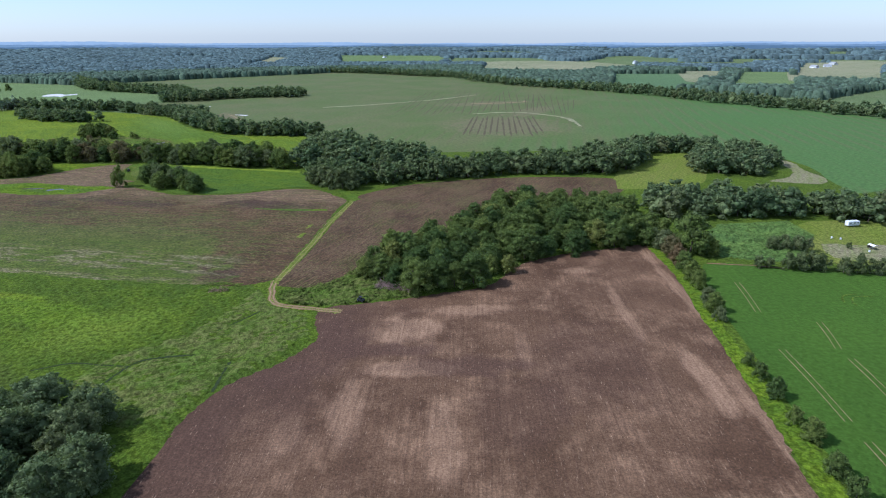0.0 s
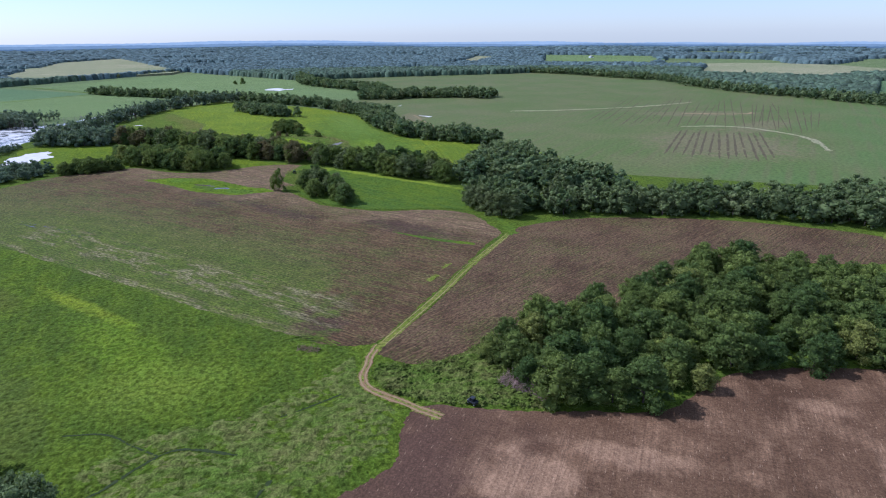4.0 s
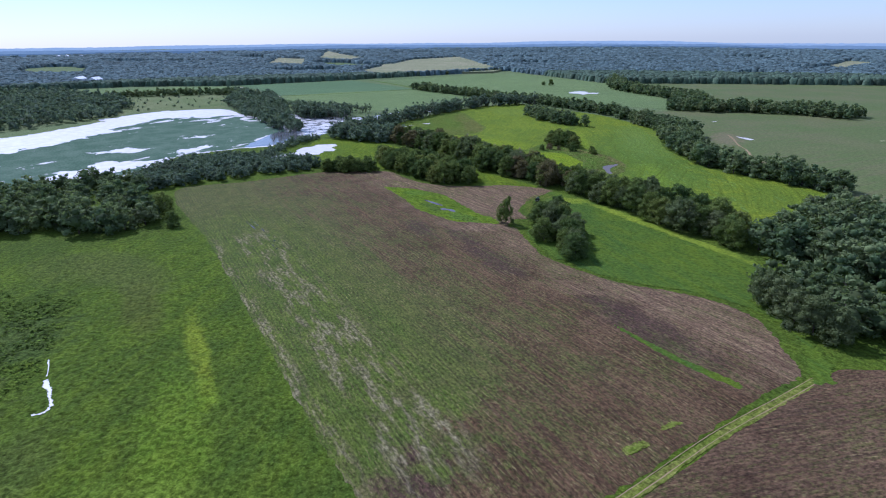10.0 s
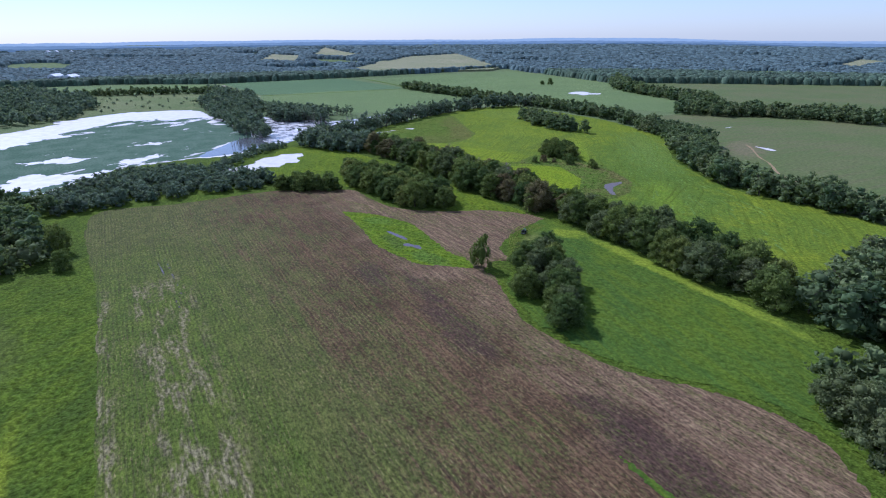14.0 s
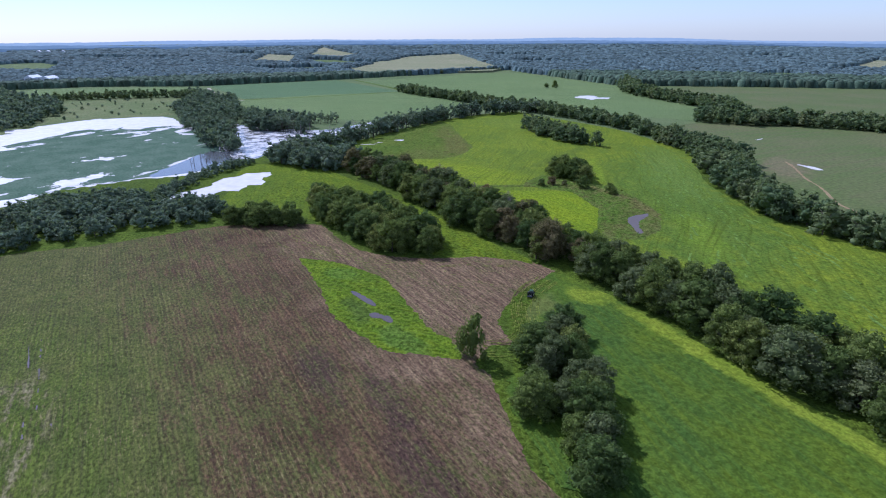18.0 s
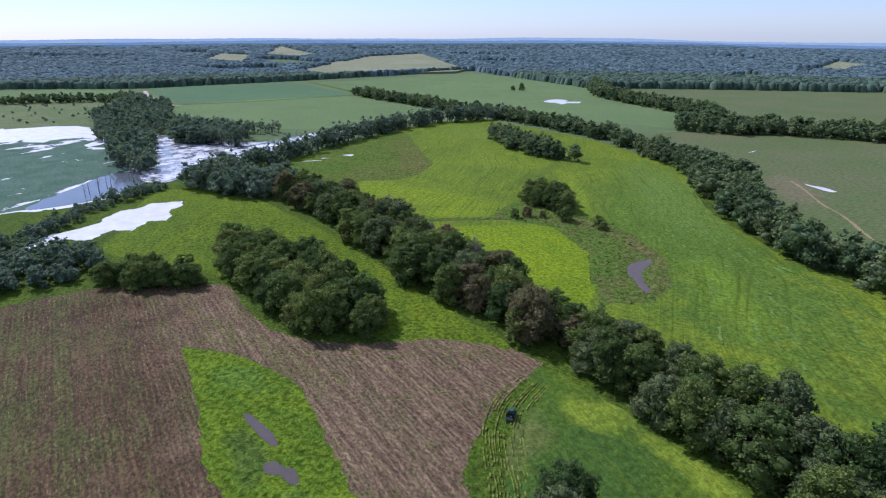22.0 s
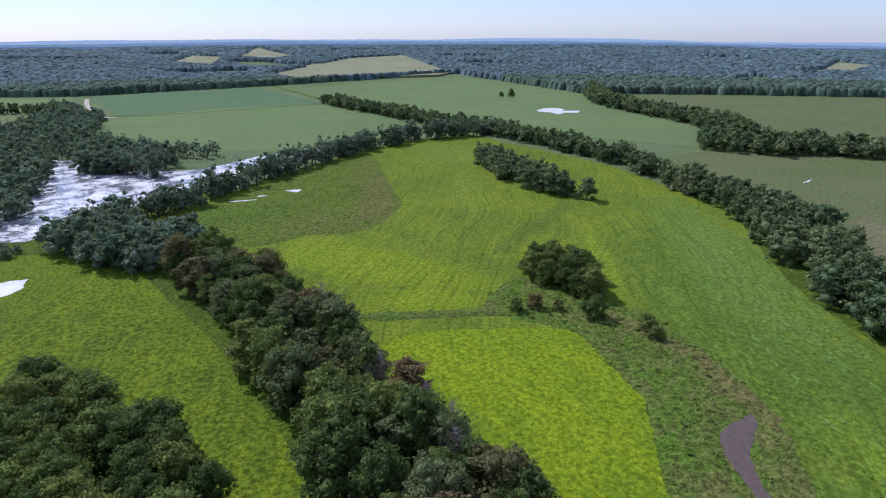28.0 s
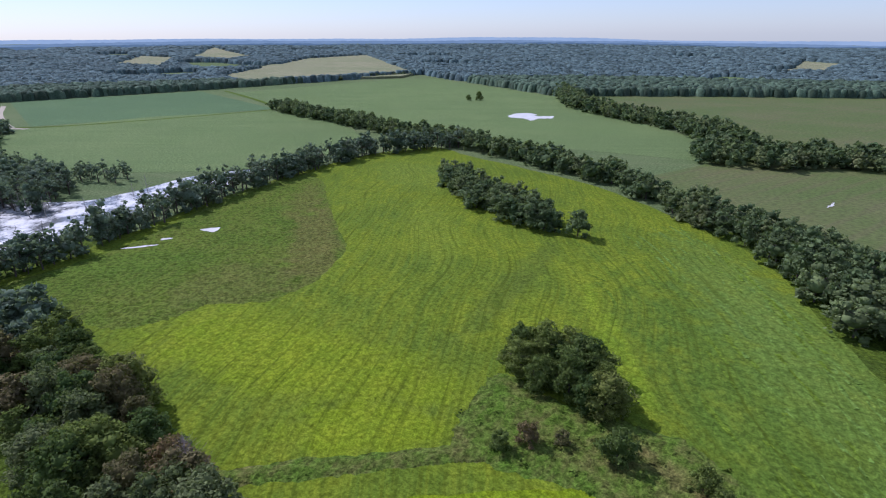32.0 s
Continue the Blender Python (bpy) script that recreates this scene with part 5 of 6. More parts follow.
def turf(poly, step, amp, mat, label, seed, turn=0.0, stretch=1.0, pools=True, holes=()):
    """Uneven grass, waist high at most: a fine sheet of hummocks over a piece of land, one object."""
    rng = np.random.default_rng(seed)
    p = np.array(poly, float)
    c, s_ = math.cos(radians(turn)), math.sin(radians(turn))
    spin = np.array([[c, s_], [-s_, c]])
    q = p @ spin.T
    lo, hi = q.min(0) - 2 * step, q.max(0) + 2 * step
    gx, gy = np.arange(lo[0], hi[0], step * stretch), np.arange(lo[1], hi[1], step)
    X, Y = np.meshgrid(gx, gy)
    flat = np.stack([X.ravel(), Y.ravel()], 1)
    flat += rng.uniform(-0.3, 0.3, flat.shape) * (step * stretch, step)
    world = flat @ spin
    ok = inside(world, poly)
    if pools:
        for pool in POOLS:
            ok &= ~inside(world, pool)
    for hole in holes:
        ok &= ~inside(world, hole)
    shape = X.shape
    ok = ok.reshape(shape)
    bumps = rng.standard_normal(shape)
    bumps = bumps + 0.7 * (np.roll(bumps, 1, 0) + np.roll(bumps, 1, 1) + np.roll(bumps, -1, 1))
    bumps = np.clip(0.5 + 0.28 * bumps / bumps.std(), 0, 1.2)
    fade, core = np.zeros(shape), ok
    for _ in range(5):
        smaller = core.copy()
        for axis in (0, 1):
            for d in (-1, 1):
                smaller &= np.roll(core, d, axis)
        core = smaller
        fade += core / 5
    z = np.where(fade > 0, LAYER[0] + 0.02 + amp * bumps * fade, -0.02)
    v = np.column_stack([world, z.ravel()])
    idx = np.arange(X.size).reshape(shape)
    use = ok[:-1, :-1] & ok[1:, :-1] & ok[:-1, 1:] & ok[1:, 1:]
    a, b, d, e = idx[:-1, :-1][use], idx[:-1, 1:][use], idx[1:, :-1][use], idx[1:, 1:][use]
    t = np.concatenate([np.stack([a, b, e], 1), np.stack([a, e, d], 1)])
    used, t = np.unique(t, return_inverse=True)
    me = mesh_of("grass", v[used], t.reshape(-1, 3), [mat])
    me.polygons.foreach_set("use_smooth", np.ones(len(me.polygons), bool))
    return tagged(new("grass", me), label, "grass", kind="stuff")


GULLIES = [([(-104, 130), (-102, 136), (-100, 140), (-98, 148.6), (-94.5, 155), (-88, 157.2), (-78, 158.6)], 0.75), ([(-126, 150), (-116, 154), (-106, 153), (-97, 152)], 0.5), ([(-66, 138), (-66.2, 146), (-66.3, 155)], 0.8), ([(-78, 174), (-73, 180), (-67, 189)], 0.5)]
GULLY_BEDS = [band(line, wide * 0.8) for line, wide in GULLIES]
WEED_BANK = [(-74, 211), (-68, 200), (-62, 193), (-48, 187), (-44, 170), (-52, 156), (-66, 141), (-73, 124), (-84, 122), (-112, 140), (-106, 158), (-89, 172), (-80, 190)]
TRACK_BANK = [(-64.5, 206.5), (-55, 208.3), (-45.5, 214.5), (-37, 229), (-31, 227), (-27, 214), (-15, 206), (-8, 200.5), (-24, 197.5), (-36, 194), (-48, 192.8), (-58, 195), (-63, 199)]
SCRUB = [(118, 240), (130, 270), (146, 286), (186, 290), (186, 266), (165, 240), (161, 228), (141, 232)]
turf([(-75, 211), (-98, 211), (-119, 214), (-151, 219), (-199, 228), (-256, 238), (-305, 246), (-345, 240), (-335, 190), (-360, 150), (-330, 90), (-200, 95), (-160, 122), (-128, 137), (-106, 134), (-88, 128), (-79, 119), (-72, 122), (-64, 142), (-51, 155), (-43, 168), (-46, 187), (-60, 191), (-70, 200)], 0.75, 0.42, MEADOW, "lush rough grass and weeds on the bottom land", 91, holes=GULLY_BEDS)
turf([(-612, 800), (-497, 797), (-448, 784), (-385, 752), (-337, 718), (-290, 648), (-262, 622), (-216, 585), (-171, 578), (-130, 570), (-62, 535), (-85, 492), (-115, 462), (-148, 470), (-200, 484), (-240, 476), (-258, 500), (-246, 515), (-252, 536), (-272, 566), (-290, 577), (-318, 590), (-345, 582), (-370, 604), (-376, 584), (-388, 510), (-428, 512), (-467, 512), (-500, 500), (-540, 505), (-562, 550), (-600, 620), (-622, 690)], 0.95, 0.42, HAY, "tall hay grass laid by the wind", 92, 126.0, 2.2, holes=(MARSH_CORNER,))
turf(MARSH_CORNER, 1.0, 0.6, CORNER, "rough olive sedge and brown weeds of the marshy corner", 97)
turf([(-350, 497), (-358, 512), (-350, 529), (-328, 552), (-318, 556), (-304, 548), (-287, 534), (-276, 520), (-265, 500), (-265, 485), (-300, 487)], 0.8, 0.28, YELLOW, "vivid yellow-green hay", 93, 150.0, 1.5)
turf([(-500, 466), (-438, 466), (-387, 464), (-342, 457), (-300, 451), (-264, 449), (-285, 432), (-310, 440), (-360, 450), (-404, 432), (-410, 412), (-440, 395), (-470, 430)], 0.8, 0.45, PASTURE, "uneven pasture grass", 94)
turf([(-242, 446), (-228, 446), (-199, 442), (-168, 434), (-131, 424), (-107, 415), (-94, 386), (-100, 376), (-118, 370), (-155, 366), (-178, 372), (-198, 386), (-213, 402), (-226, 413), (-234, 429)], 0.7, 0.50, STRIP, "knee-high green crop plants", 95, 155.0, 1.3)
turf(STUBBLE_LAND, 0.75, 0.26, STUBBLE, "clods, stubble and low weeds of the brown field", 98, 170.0, 1.6, holes=(HOLLOW, STRIPE, band([(-68.5, 214), (-63, 259), (-57, 325)], 5.0)))
turf(TRACK_LAND, 0.75, 0.22, TRACKSOIL, "clods and straw of the field by the track", 99, 62.0, 1.6)
turf(PLOUGH_LAND, 0.6, 0.12, PLOUGH, "clods and furrows of the ploughed field", 100, 87.0, 5.0)
turf(WEED_BANK, 0.9, 0.8, WEEDY, "tall swirling yellowish weeds beside the ploughed field", 42, holes=GULLY_BEDS)
turf(TRACK_BANK, 0.8, 1.2, WEEDY, "tall weeds between track and near wood", 43)
tufts(TRACK_BANK, 1500, (0.8, 1.8), (0.7, 2.0), WEEDY, "tall clumps of olive weeds beside the track", 55)
turf(SCRUB, 1.2, 1.6, SCRUBLAND, "lush green scrub behind the bean field", 44)
turf([(-329, 375), (-312, 386), (-286, 390), (-258, 383), (-239, 378), (-222, 375), (-238, 361), (-270, 360), (-286, 365), (-311, 371)], 0.7, 0.5, LUSH, "lush weeds in the wet hollow", 45)
turf([(-360, 552), (-368, 580), (-345, 579), (-316, 588), (-290, 577), (-260, 556), (-244, 530), (-248, 506), (-270, 510), (-290, 538), (-322, 556)], 0.8, 0.8, MARSH, "rough brown weeds of the ditch bank", 46)
tufts([(-360, 552), (-368, 580), (-345, 579), (-316, 588), (-290, 577), (-260, 556), (-244, 530), (-248, 506), (-270, 510), (-290, 538), (-322, 556)], 500, (0.7, 1.6), (0.6, 1.6), MARSH, "taller weeds of the ditch bank", 47)
turf(band([(-387, 505), (-367, 530), (-350, 550), (-336, 562)], 6.5), 0.8, 0.9, MARSH, "overgrown weeds of the ditch", 48)
tufts([(-258, 186), (-290, 160), (-255, 132), (-215, 134), (-192, 150), (-200, 164), (-222, 172)], 2600, (0.7, 1.6), (0.6, 1.8), SEDGE, "dark wet sedge clumps in the western grass", 53)
for line, wide in GULLIES:
    tagged(ribbon("gully", line, wide, 0.1, GULLY, "narrow dark drainage gully in the weeds", "gully", 0.5, int(-line[0][0])), group="gullies")


# ---- farm track ----
def ruts(points, gap, width, mat, label, seed):
    for side in (-1, 1):
        line = smooth(points, 6, False)
        shifted = []
        for i, (x, y) in enumerate(line):
            a, b = line[max(i - 1, 0)], line[min(i + 1, len(line) - 1)]
            d = Vector((b[0] - a[0], b[1] - a[1])).normalized()
            shifted.append((x - d.y * side * gap / 2, y + d.x * side * gap / 2))
        tagged(ribbon("wheel_rut", shifted[::3], width, 0.1, mat, label, "track", 0.45, seed + side), group="wheel ruts")


TRACK = [(-37, 188), (-40.5, 188.6), (-44.5, 189.4), (-49, 190.6), (-57, 192.3), (-62.5, 194.6), (-65.8, 199), (-67.1, 205), (-68.6, 210), (-69, 217)]
ribbon("farm_track", TRACK, 3.0, 0.1, VERGE, "farm track with grass on its crown", "track", 0.35)
ruts(TRACK, 1.5, 0.95, DIRT, "bare dirt wheel rut of the farm track", 71)
ruts(TRACK, 1.6, 0.3, RUT, "pale dust in the wheel ruts of the farm track", 73)
ribbon("track_verge", [(-68.5, 214), (-65.5, 237), (-63, 259), (-60.3, 292), (-56.5, 319), (-53.5, 345)], 2.7, 0.1, VERGE, "dry yellowish grass strip between two fields", "verge", 0.25)
ruts([(-68, 218), (-66, 237), (-63.5, 259), (-61, 292), (-57, 319), (-54, 340)], 2.0, 0.22, RUT, "faint wheel rut along the grass strip", 75)
ribbon("east_verge", [(99, 252), (100, 225), (96, 190), (92, 155), (89, 125), (85.5, 98), (81, 60)], 5.5, 0.1, LUSH, "bright green grass strip under the row of bushes", "verge", 0.2)
for a, b in (((118, 210), (113, 184)), ((107, 158), (104, 122)), ((103.5, 114), (101.5, 98)), ((125, 152), (122, 128)), ((130, 176), (125, 158))):
    for side in (0.0, 1.9):
        mid = ((a[0] + b[0]) / 2 + side + 0.3, (a[1] + b[1]) / 2)
        tagged(ribbon("wheel_mark", [(a[0] + side, a[1]), mid, (b[0] + side, b[1])], 0.2, 0.1, RUT, "thin pale wheel mark in the bean crop", "wheel mark", 0.5), group="wheel marks")
ribbon("crop_lane", [(-165, 820), (-113, 840), (-17, 899), (62, 978)], 7, 0.1, STRAW, "pale lane across the olive field", "lane", 0.5)
ribbon("crop_lane", [(45, 848), (90, 853), (121, 863), (126, 880)], 5, 0.1, RUT, "sandy gully in the olive field", "lane", 0.6)
ribbon("crop_lane", [(40, 735), (100, 745), (148, 690), (152, 625)], 6, 0.1, STRAW, "yellowish wash line in the olive field", "lane", 0.6)
ribbon("crop_lane", [(-275, 752), (-262, 735), (-245, 707), (-227, 685), (-205, 650), (-180, 632)], 1.6, 0.1, RUT, "sandy wheel track in the olive field", "lane", 0.6)
for pts in ([(-333, 834), (-332.6, 841), (-331.8, 848), (-331, 841)], [(-265, 749), (-259, 748.5), (-253, 748), (-246, 743), (-248, 739), (-255, 742)]):
    tagged(sheet("puddle", pts, 0.05, GLAREWATER, "puddle standing in the olive field, its glint painted white", "puddle", 6, 0.5), group="puddles")
CROPSOIL = plain_mat("bare_crop_rows", (0.096, 0.080, 0.042), 0.95, 0.0, 6.0, 0.1)


def crop_rows(lines, width, label, seed):
    """Bare brown strips between drilled crop rows: one object."""
    rng = np.random.default_rng(seed)
    LAYER[0] += 0.0015
    V, T = [], []
    for (x0, y0), (x1, y1) in lines:
        d = Vector((x1 - x0, y1 - y0)).normalized()
        half = 0.0
        for k in range(41):
            f = k / 40
            half = width * (0.25 + 0.3 * rng.uniform()) * min(1.0, 6 * f + 0.2, 6 * (1 - f) + 0.2)
            x, y = x0 + (x1 - x0) * f + rng.uniform(-0.3, 0.3), y0 + (y1 - y0) * f
            V += [(x - d.y * half, y + d.x * half, LAYER[0] + 0.02), (x + d.y * half, y - d.x * half, LAYER[0] + 0.02)]
            if k < 40 and rng.uniform() < 0.93:
                n = len(V) - 2
                T += [(n, n + 1, n + 3), (n, n + 3, n + 2)]
    tagged(new("crop_rows", mesh_of("crop_rows", np.array(V), np.array(T), [CROPSOIL])), label, "crop rows", kind="stuff")


crop_rows([((22 + 6.8 * k, 573 - 0.4 * k + 8 * math.sin(k * 1.7)), (40 + 6.0 * k, 709 + 9 * math.sin(k * 2.3))) for k in range(13)], 2.4, "brown strips between the drilled rows of the olive field", 5)
crop_rows([((-60 + 9.5 * k, 735 + 20 * math.sin(k * 1.1)), (-30 + 9.5 * k, 1010 + 60 * math.sin(k * 0.9))) for k in range(22)], 1.2, "faint brown strips farther up the olive field", 6)
crop_rows([((110 + 8 * k, 740 + 25 * math.sin(k)), (150 + 7 * k, 1000 - 12 * k)) for k in range(9)], 1.2, "faint brown strips on the eastern rise of the olive field", 7)
ribbon("far_road", [(-1290, 650), (-1200, 628), (-1104, 612), (-1036, 607), (-1015, 615)], 6, 0.1, SAND, "pale gravel farm road between crops", "road", 0.1)
ribbon("crop_hedge", [(-1036, 607), (-1001, 672), (-965, 864), (-973, 925)], 7, 0.1, SEDGE, "dark grassy baulk between two crops", "verge", 0.2)
ribbon("crop_hedge", [(-1272, 970), (-1086, 925), (-972, 890)], 7, 0.1, SEDGE, "dark grassy baulk between two crops", "verge", 0.2)


def weed_rows(points, count, step, width, mat, label, seed, keep=0.6):
    """Broken thin lines of weeds that run side by side: one object."""
    rng = np.random.default_rng(seed)
    line = np.array(smooth(points, 10, False))
    along = np.gradient(line, axis=0)
    along /= np.linalg.norm(along, axis=1)[:, None]
    side = np.stack([-along[:, 1], along[:, 0]], 1)
    LAYER[0] += 0.0015
    V, T = [], []
    for k in range(count):
        off = k * step + 0.10 * step * np.convolve(rng.standard_normal(len(line) + 8), np.ones(9) / 3, "valid")
        on = np.convolve(rng.uniform(0, 1, len(line) + 4), np.ones(5) / 5, "valid") < keep
        half = width * rng.uniform(0.15, 0.65, len(line))
        a, b = line + side * (off - half)[:, None], line + side * (off + half)[:, None]
        for i in range(len(line) - 1):
            if on[i]:
                m = len(V)
                V += [(*a[i], 0), (*b[i], 0), (*b[i + 1], 0), (*a[i + 1], 0)]
                T += [(m, m + 2, m + 1), (m, m + 3, m + 2)]
    v = np.array(V)
    v[:, 2] = LAYER[0] + 0.15
    me = mesh_of("weed_rows", v, np.array(T), [mat])
    bm = bmesh.new()
    bm.from_mesh(me)
    face_up(bm)
    bm.to_mesh(me)
    bm.free()
    return tagged(new("weed_rows", me), label, "weeds", kind="stuff")


def swaths(lines, gap, width, mat, label, seed, keep):
    """Mown swaths laid side by side between a few guide lines: one object."""
    rng = np.random.default_rng(seed)
    guides = []
    for pts in lines:
        q = np.array(smooth(pts, 16, False))
        run = np.concatenate([[0], np.cumsum(np.linalg.norm(np.diff(q, axis=0), axis=1))])
        u = np.linspace(0, run[-1], 90)
        guides.append(np.stack([np.interp(u, run, q[:, 0]), np.interp(u, run, q[:, 1])], 1))
    V, T = [], []
    for a, b in zip(guides, guides[1:]):
        count = max(2, int(np.linalg.norm(a - b, axis=1).mean() / gap))
        for k in range(count):
            c = a + (b - a) * ((k + rng.uniform(-0.3, 0.3)) / count)
            c = c + 0.5 * np.stack([np.convolve(rng.standard_normal(98), np.ones(9) / 4, "valid")] * 2, 1)
            along = np.gradient(c, axis=0)
            side = np.stack([-along[:, 1], along[:, 0]], 1) / (np.linalg.norm(along, axis=1)[:, None] + 1e-9)
            half = width * rng.uniform(0.15, 0.6, 90)[:, None]
            on = np.convolve(rng.uniform(0, 1, 96), np.ones(7) / 7, "valid") < keep
            m = len(V)
            for i in range(90):
                z = LAYER[0] + rng.uniform(0.16, 0.30)
                V += [(*(c[i] - side[i] * half[i]), z), (*(c[i] + side[i] * half[i]), z)]
            for i in range(89):
                if on[i]:
                    n = m + 2 * i
                    T += [(n, n + 3, n + 1), (n, n + 2, n + 3)]
    me = mesh_of("swaths", np.array(V), np.array(T), [mat])
    bm = bmesh.new()
    bm.from_mesh(me)
    face_up(bm)
    bm.to_mesh(me)
    bm.free()
    return tagged(new("swaths", me), label, "hay", kind="stuff")


HAY_EAST = [[(-418, 683), (-392, 660), (-373, 654), (-346, 623), (-310, 592), (-270, 563), (-235, 520)], [(-405, 720), (-365, 681), (-317, 625), (-288, 589), (-240, 545), (-215, 500)], [(-385, 748), (-350, 716), (-300, 645), (-262, 598), (-205, 540), (-160, 490)], [(-350, 722), (-290, 645), (-262, 617), (-214, 578), (-150, 545), (-95, 500)]]
swaths(HAY_EAST, 3.6, 1.5, SWATH, "dark swath lines along the eastern hay", 86, 0.40)
swaths(HAY_EAST[1:], 3.2, 1.4, DRYSWATH, "pale drying swaths of cut hay", 87, 0.40)
weed_rows([(-247, 440), (-244, 427), (-238, 416), (-229, 407), (-221, 400), (-219, 393), (-223, 387)], 14, 0.75, 0.42, VERGE, "thin curved yellowish rows of weeds left by the cutter", 81, 0.5)
weed_rows([(-363, 388), (-346, 390), (-323, 395), (-309, 399), (-298, 407), (-286, 419), (-278, 431), (-264, 443)], 8, -0.9, 0.36, VERGE, "thin yellowish rows of weeds along the field edge", 82, 0.44)
weed_rows([(-352, 383), (-330, 388), (-308, 393), (-290, 402), (-276, 416), (-262, 430)], 12, -1.5, 0.26, VERGE, "sparse rows of weeds in the stubble", 83, 0.42)
weed_rows([(-97, 201), (-99, 206), (-96, 211), (-89, 213), (-82, 211)], 3, 1.1, 0.5, SEDGE, "dark curved wheel marks in the grass round the brush heap", 84, 0.7)
for line in ([(-319, 274), (-288, 271), (-266, 268), (-249, 266)], [(-316, 277.2), (-286, 273.4), (-264, 270.3), (-247, 268)], [(-272, 275), (-258, 273), (-245, 271)]):
    weed_rows(line, 1, 1.0, 0.45, MUDWATER, "wet dark wheel marks in the weedy stubble", int(-line[0][0]), 0.42)
for pts in ([(-71.5, 284), (-70.5, 289.5), (-68.8, 290), (-70.3, 284)], [(-73, 270), (-71.5, 276.5), (-69.5, 276), (-70.8, 269.5)]):
    tagged(sheet("weed_patch", pts, 0.1, VERGE, "small yellowish weed patch in the stubble", "grass patch", 12, 0.35), group="weed patches").location.z = 0.12
for line in ([(150, 191), (151, 194), (154, 197), (159, 198)], [(152.5, 188), (153.5, 192), (157, 195.5), (164, 196)]):
    tagged(ribbon("wheel_mark", line, 0.7, 0.1, SEDGE, "dark curved wheel mark in the bean crop", "wheel mark", 0.4), group="wheel marks")
ribbon("field_verge", [(-203, 382), (-190, 371), (-172, 362), (-153, 360), (-133, 361), (-112, 370), (-92, 374), (-72, 366), (-58, 350), (-52, 336)], 5.5, 0.1, STRIP, "rough grass verge around the stubble field", "verge", 0.4)
ribbon("headland", [(116, 230.5), (125, 229), (136, 227), (146, 224)], 1.0, 0.1, DIRT, "thin pale dirt line at the head of the bean field", "bare ground", 0.6)


# ---- small things ----
def box(bm, size, at, turn=None, bevel=0.0):
    """Adds a block, its edges bevelled, to bm."""
    m = Matrix.Translation(at) @ (turn or Matrix()) @ Matrix.Diagonal((*size, 1))
    made = bmesh.ops.create_cube(bm, size=1.0, matrix=m)
    if bevel:
        edges = list({e for v in made["verts"] for e in v.link_edges})
        bmesh.ops.bevel(bm, geom=edges, offset=bevel, segments=2, affect="EDGES", profile=0.6)
    return bm


def drum(bm, r, length, at, axis="X", r2=None, seg=16):
    """Adds a cylinder or cone lying along an axis to bm."""
    turn = {"X": Matrix.Rotation(radians(90), 4, "Y"), "Y": Matrix.Rotation(radians(90), 4, "X"), "Z": Matrix()}[axis]
    bmesh.ops.create_cone(bm, cap_ends=True, segments=seg, radius1=r, radius2=r if r2 is None else r2, depth=length, matrix=Matrix.Translation(at) @ turn)
    return bm


def stick(bm, a, b, r0, r1, seg=5):
    """Adds a tapered stick from a to b to bm."""
    a, b = Vector(a), Vector(b)
    turn = (b - a).to_track_quat("Z", "Y").to_matrix().to_4x4()
    bmesh.ops.create_cone(bm, cap_ends=True, segments=seg, radius1=r0, radius2=r1, depth=(b - a).length, matrix=Matrix.Translation((a + b) / 2) @ turn)


RUBBER = plain_mat("rubber", (0.02, 0.02, 0.02), 0.8, 0.0, 0.1, 0.2)
BLACKPAINT = plain_mat("dark_paint", (0.025, 0.027, 0.03), 0.4, 0.0, 0.4)
GREENPAINT = plain_mat("green_paint", (0.028, 0.085, 0.036), 0.4, 0.0, 0.4)
WHITEPAINT = plain_mat("white_paint", (0.78, 0.78, 0.76), 0.5, 0.0, 0.6)
PALEROOF = plain_mat("pale_roof", (0.33, 0.33, 0.31), 0.5, 0.0, 0.6)
STEEL = plain_mat("steel", (0.45, 0.45, 0.45), 0.35, 0.9, 0.2)
GLASS = plain_mat("tinted_glass", (0.02, 0.025, 0.03), 0.05, 0.0, 0.4, 0.8)
WINDOW = GLASS


def wheel(parent, x, y, r, w, rim_mat):
    """A tyre with lugs and a rim in it."""
    bm = drum(bmesh.new(), r, w, (x, y, r), "X", None, 22)
    for k in range(12):
        a = k * math.pi / 6
        box(bm, (w * 1.04, r * 0.10, r * 0.16), (x, y + r * math.cos(a), r + r * math.sin(a)), Matrix.Rotation(a, 4, "X"))
    tyre = part("wheel", bm, RUBBER, parent)
    side = 1 if x > 0 else -1
    part("rim", drum(bmesh.new(), r * 0.55, w * 0.3, (x + side * w * 0.42, y, r), "X"), rim_mat, tyre)
    part("hub", drum(bmesh.new(), r * 0.16, w * 0.3, (x + side * w * 0.55, y, r), "X"), STEEL, tyre)


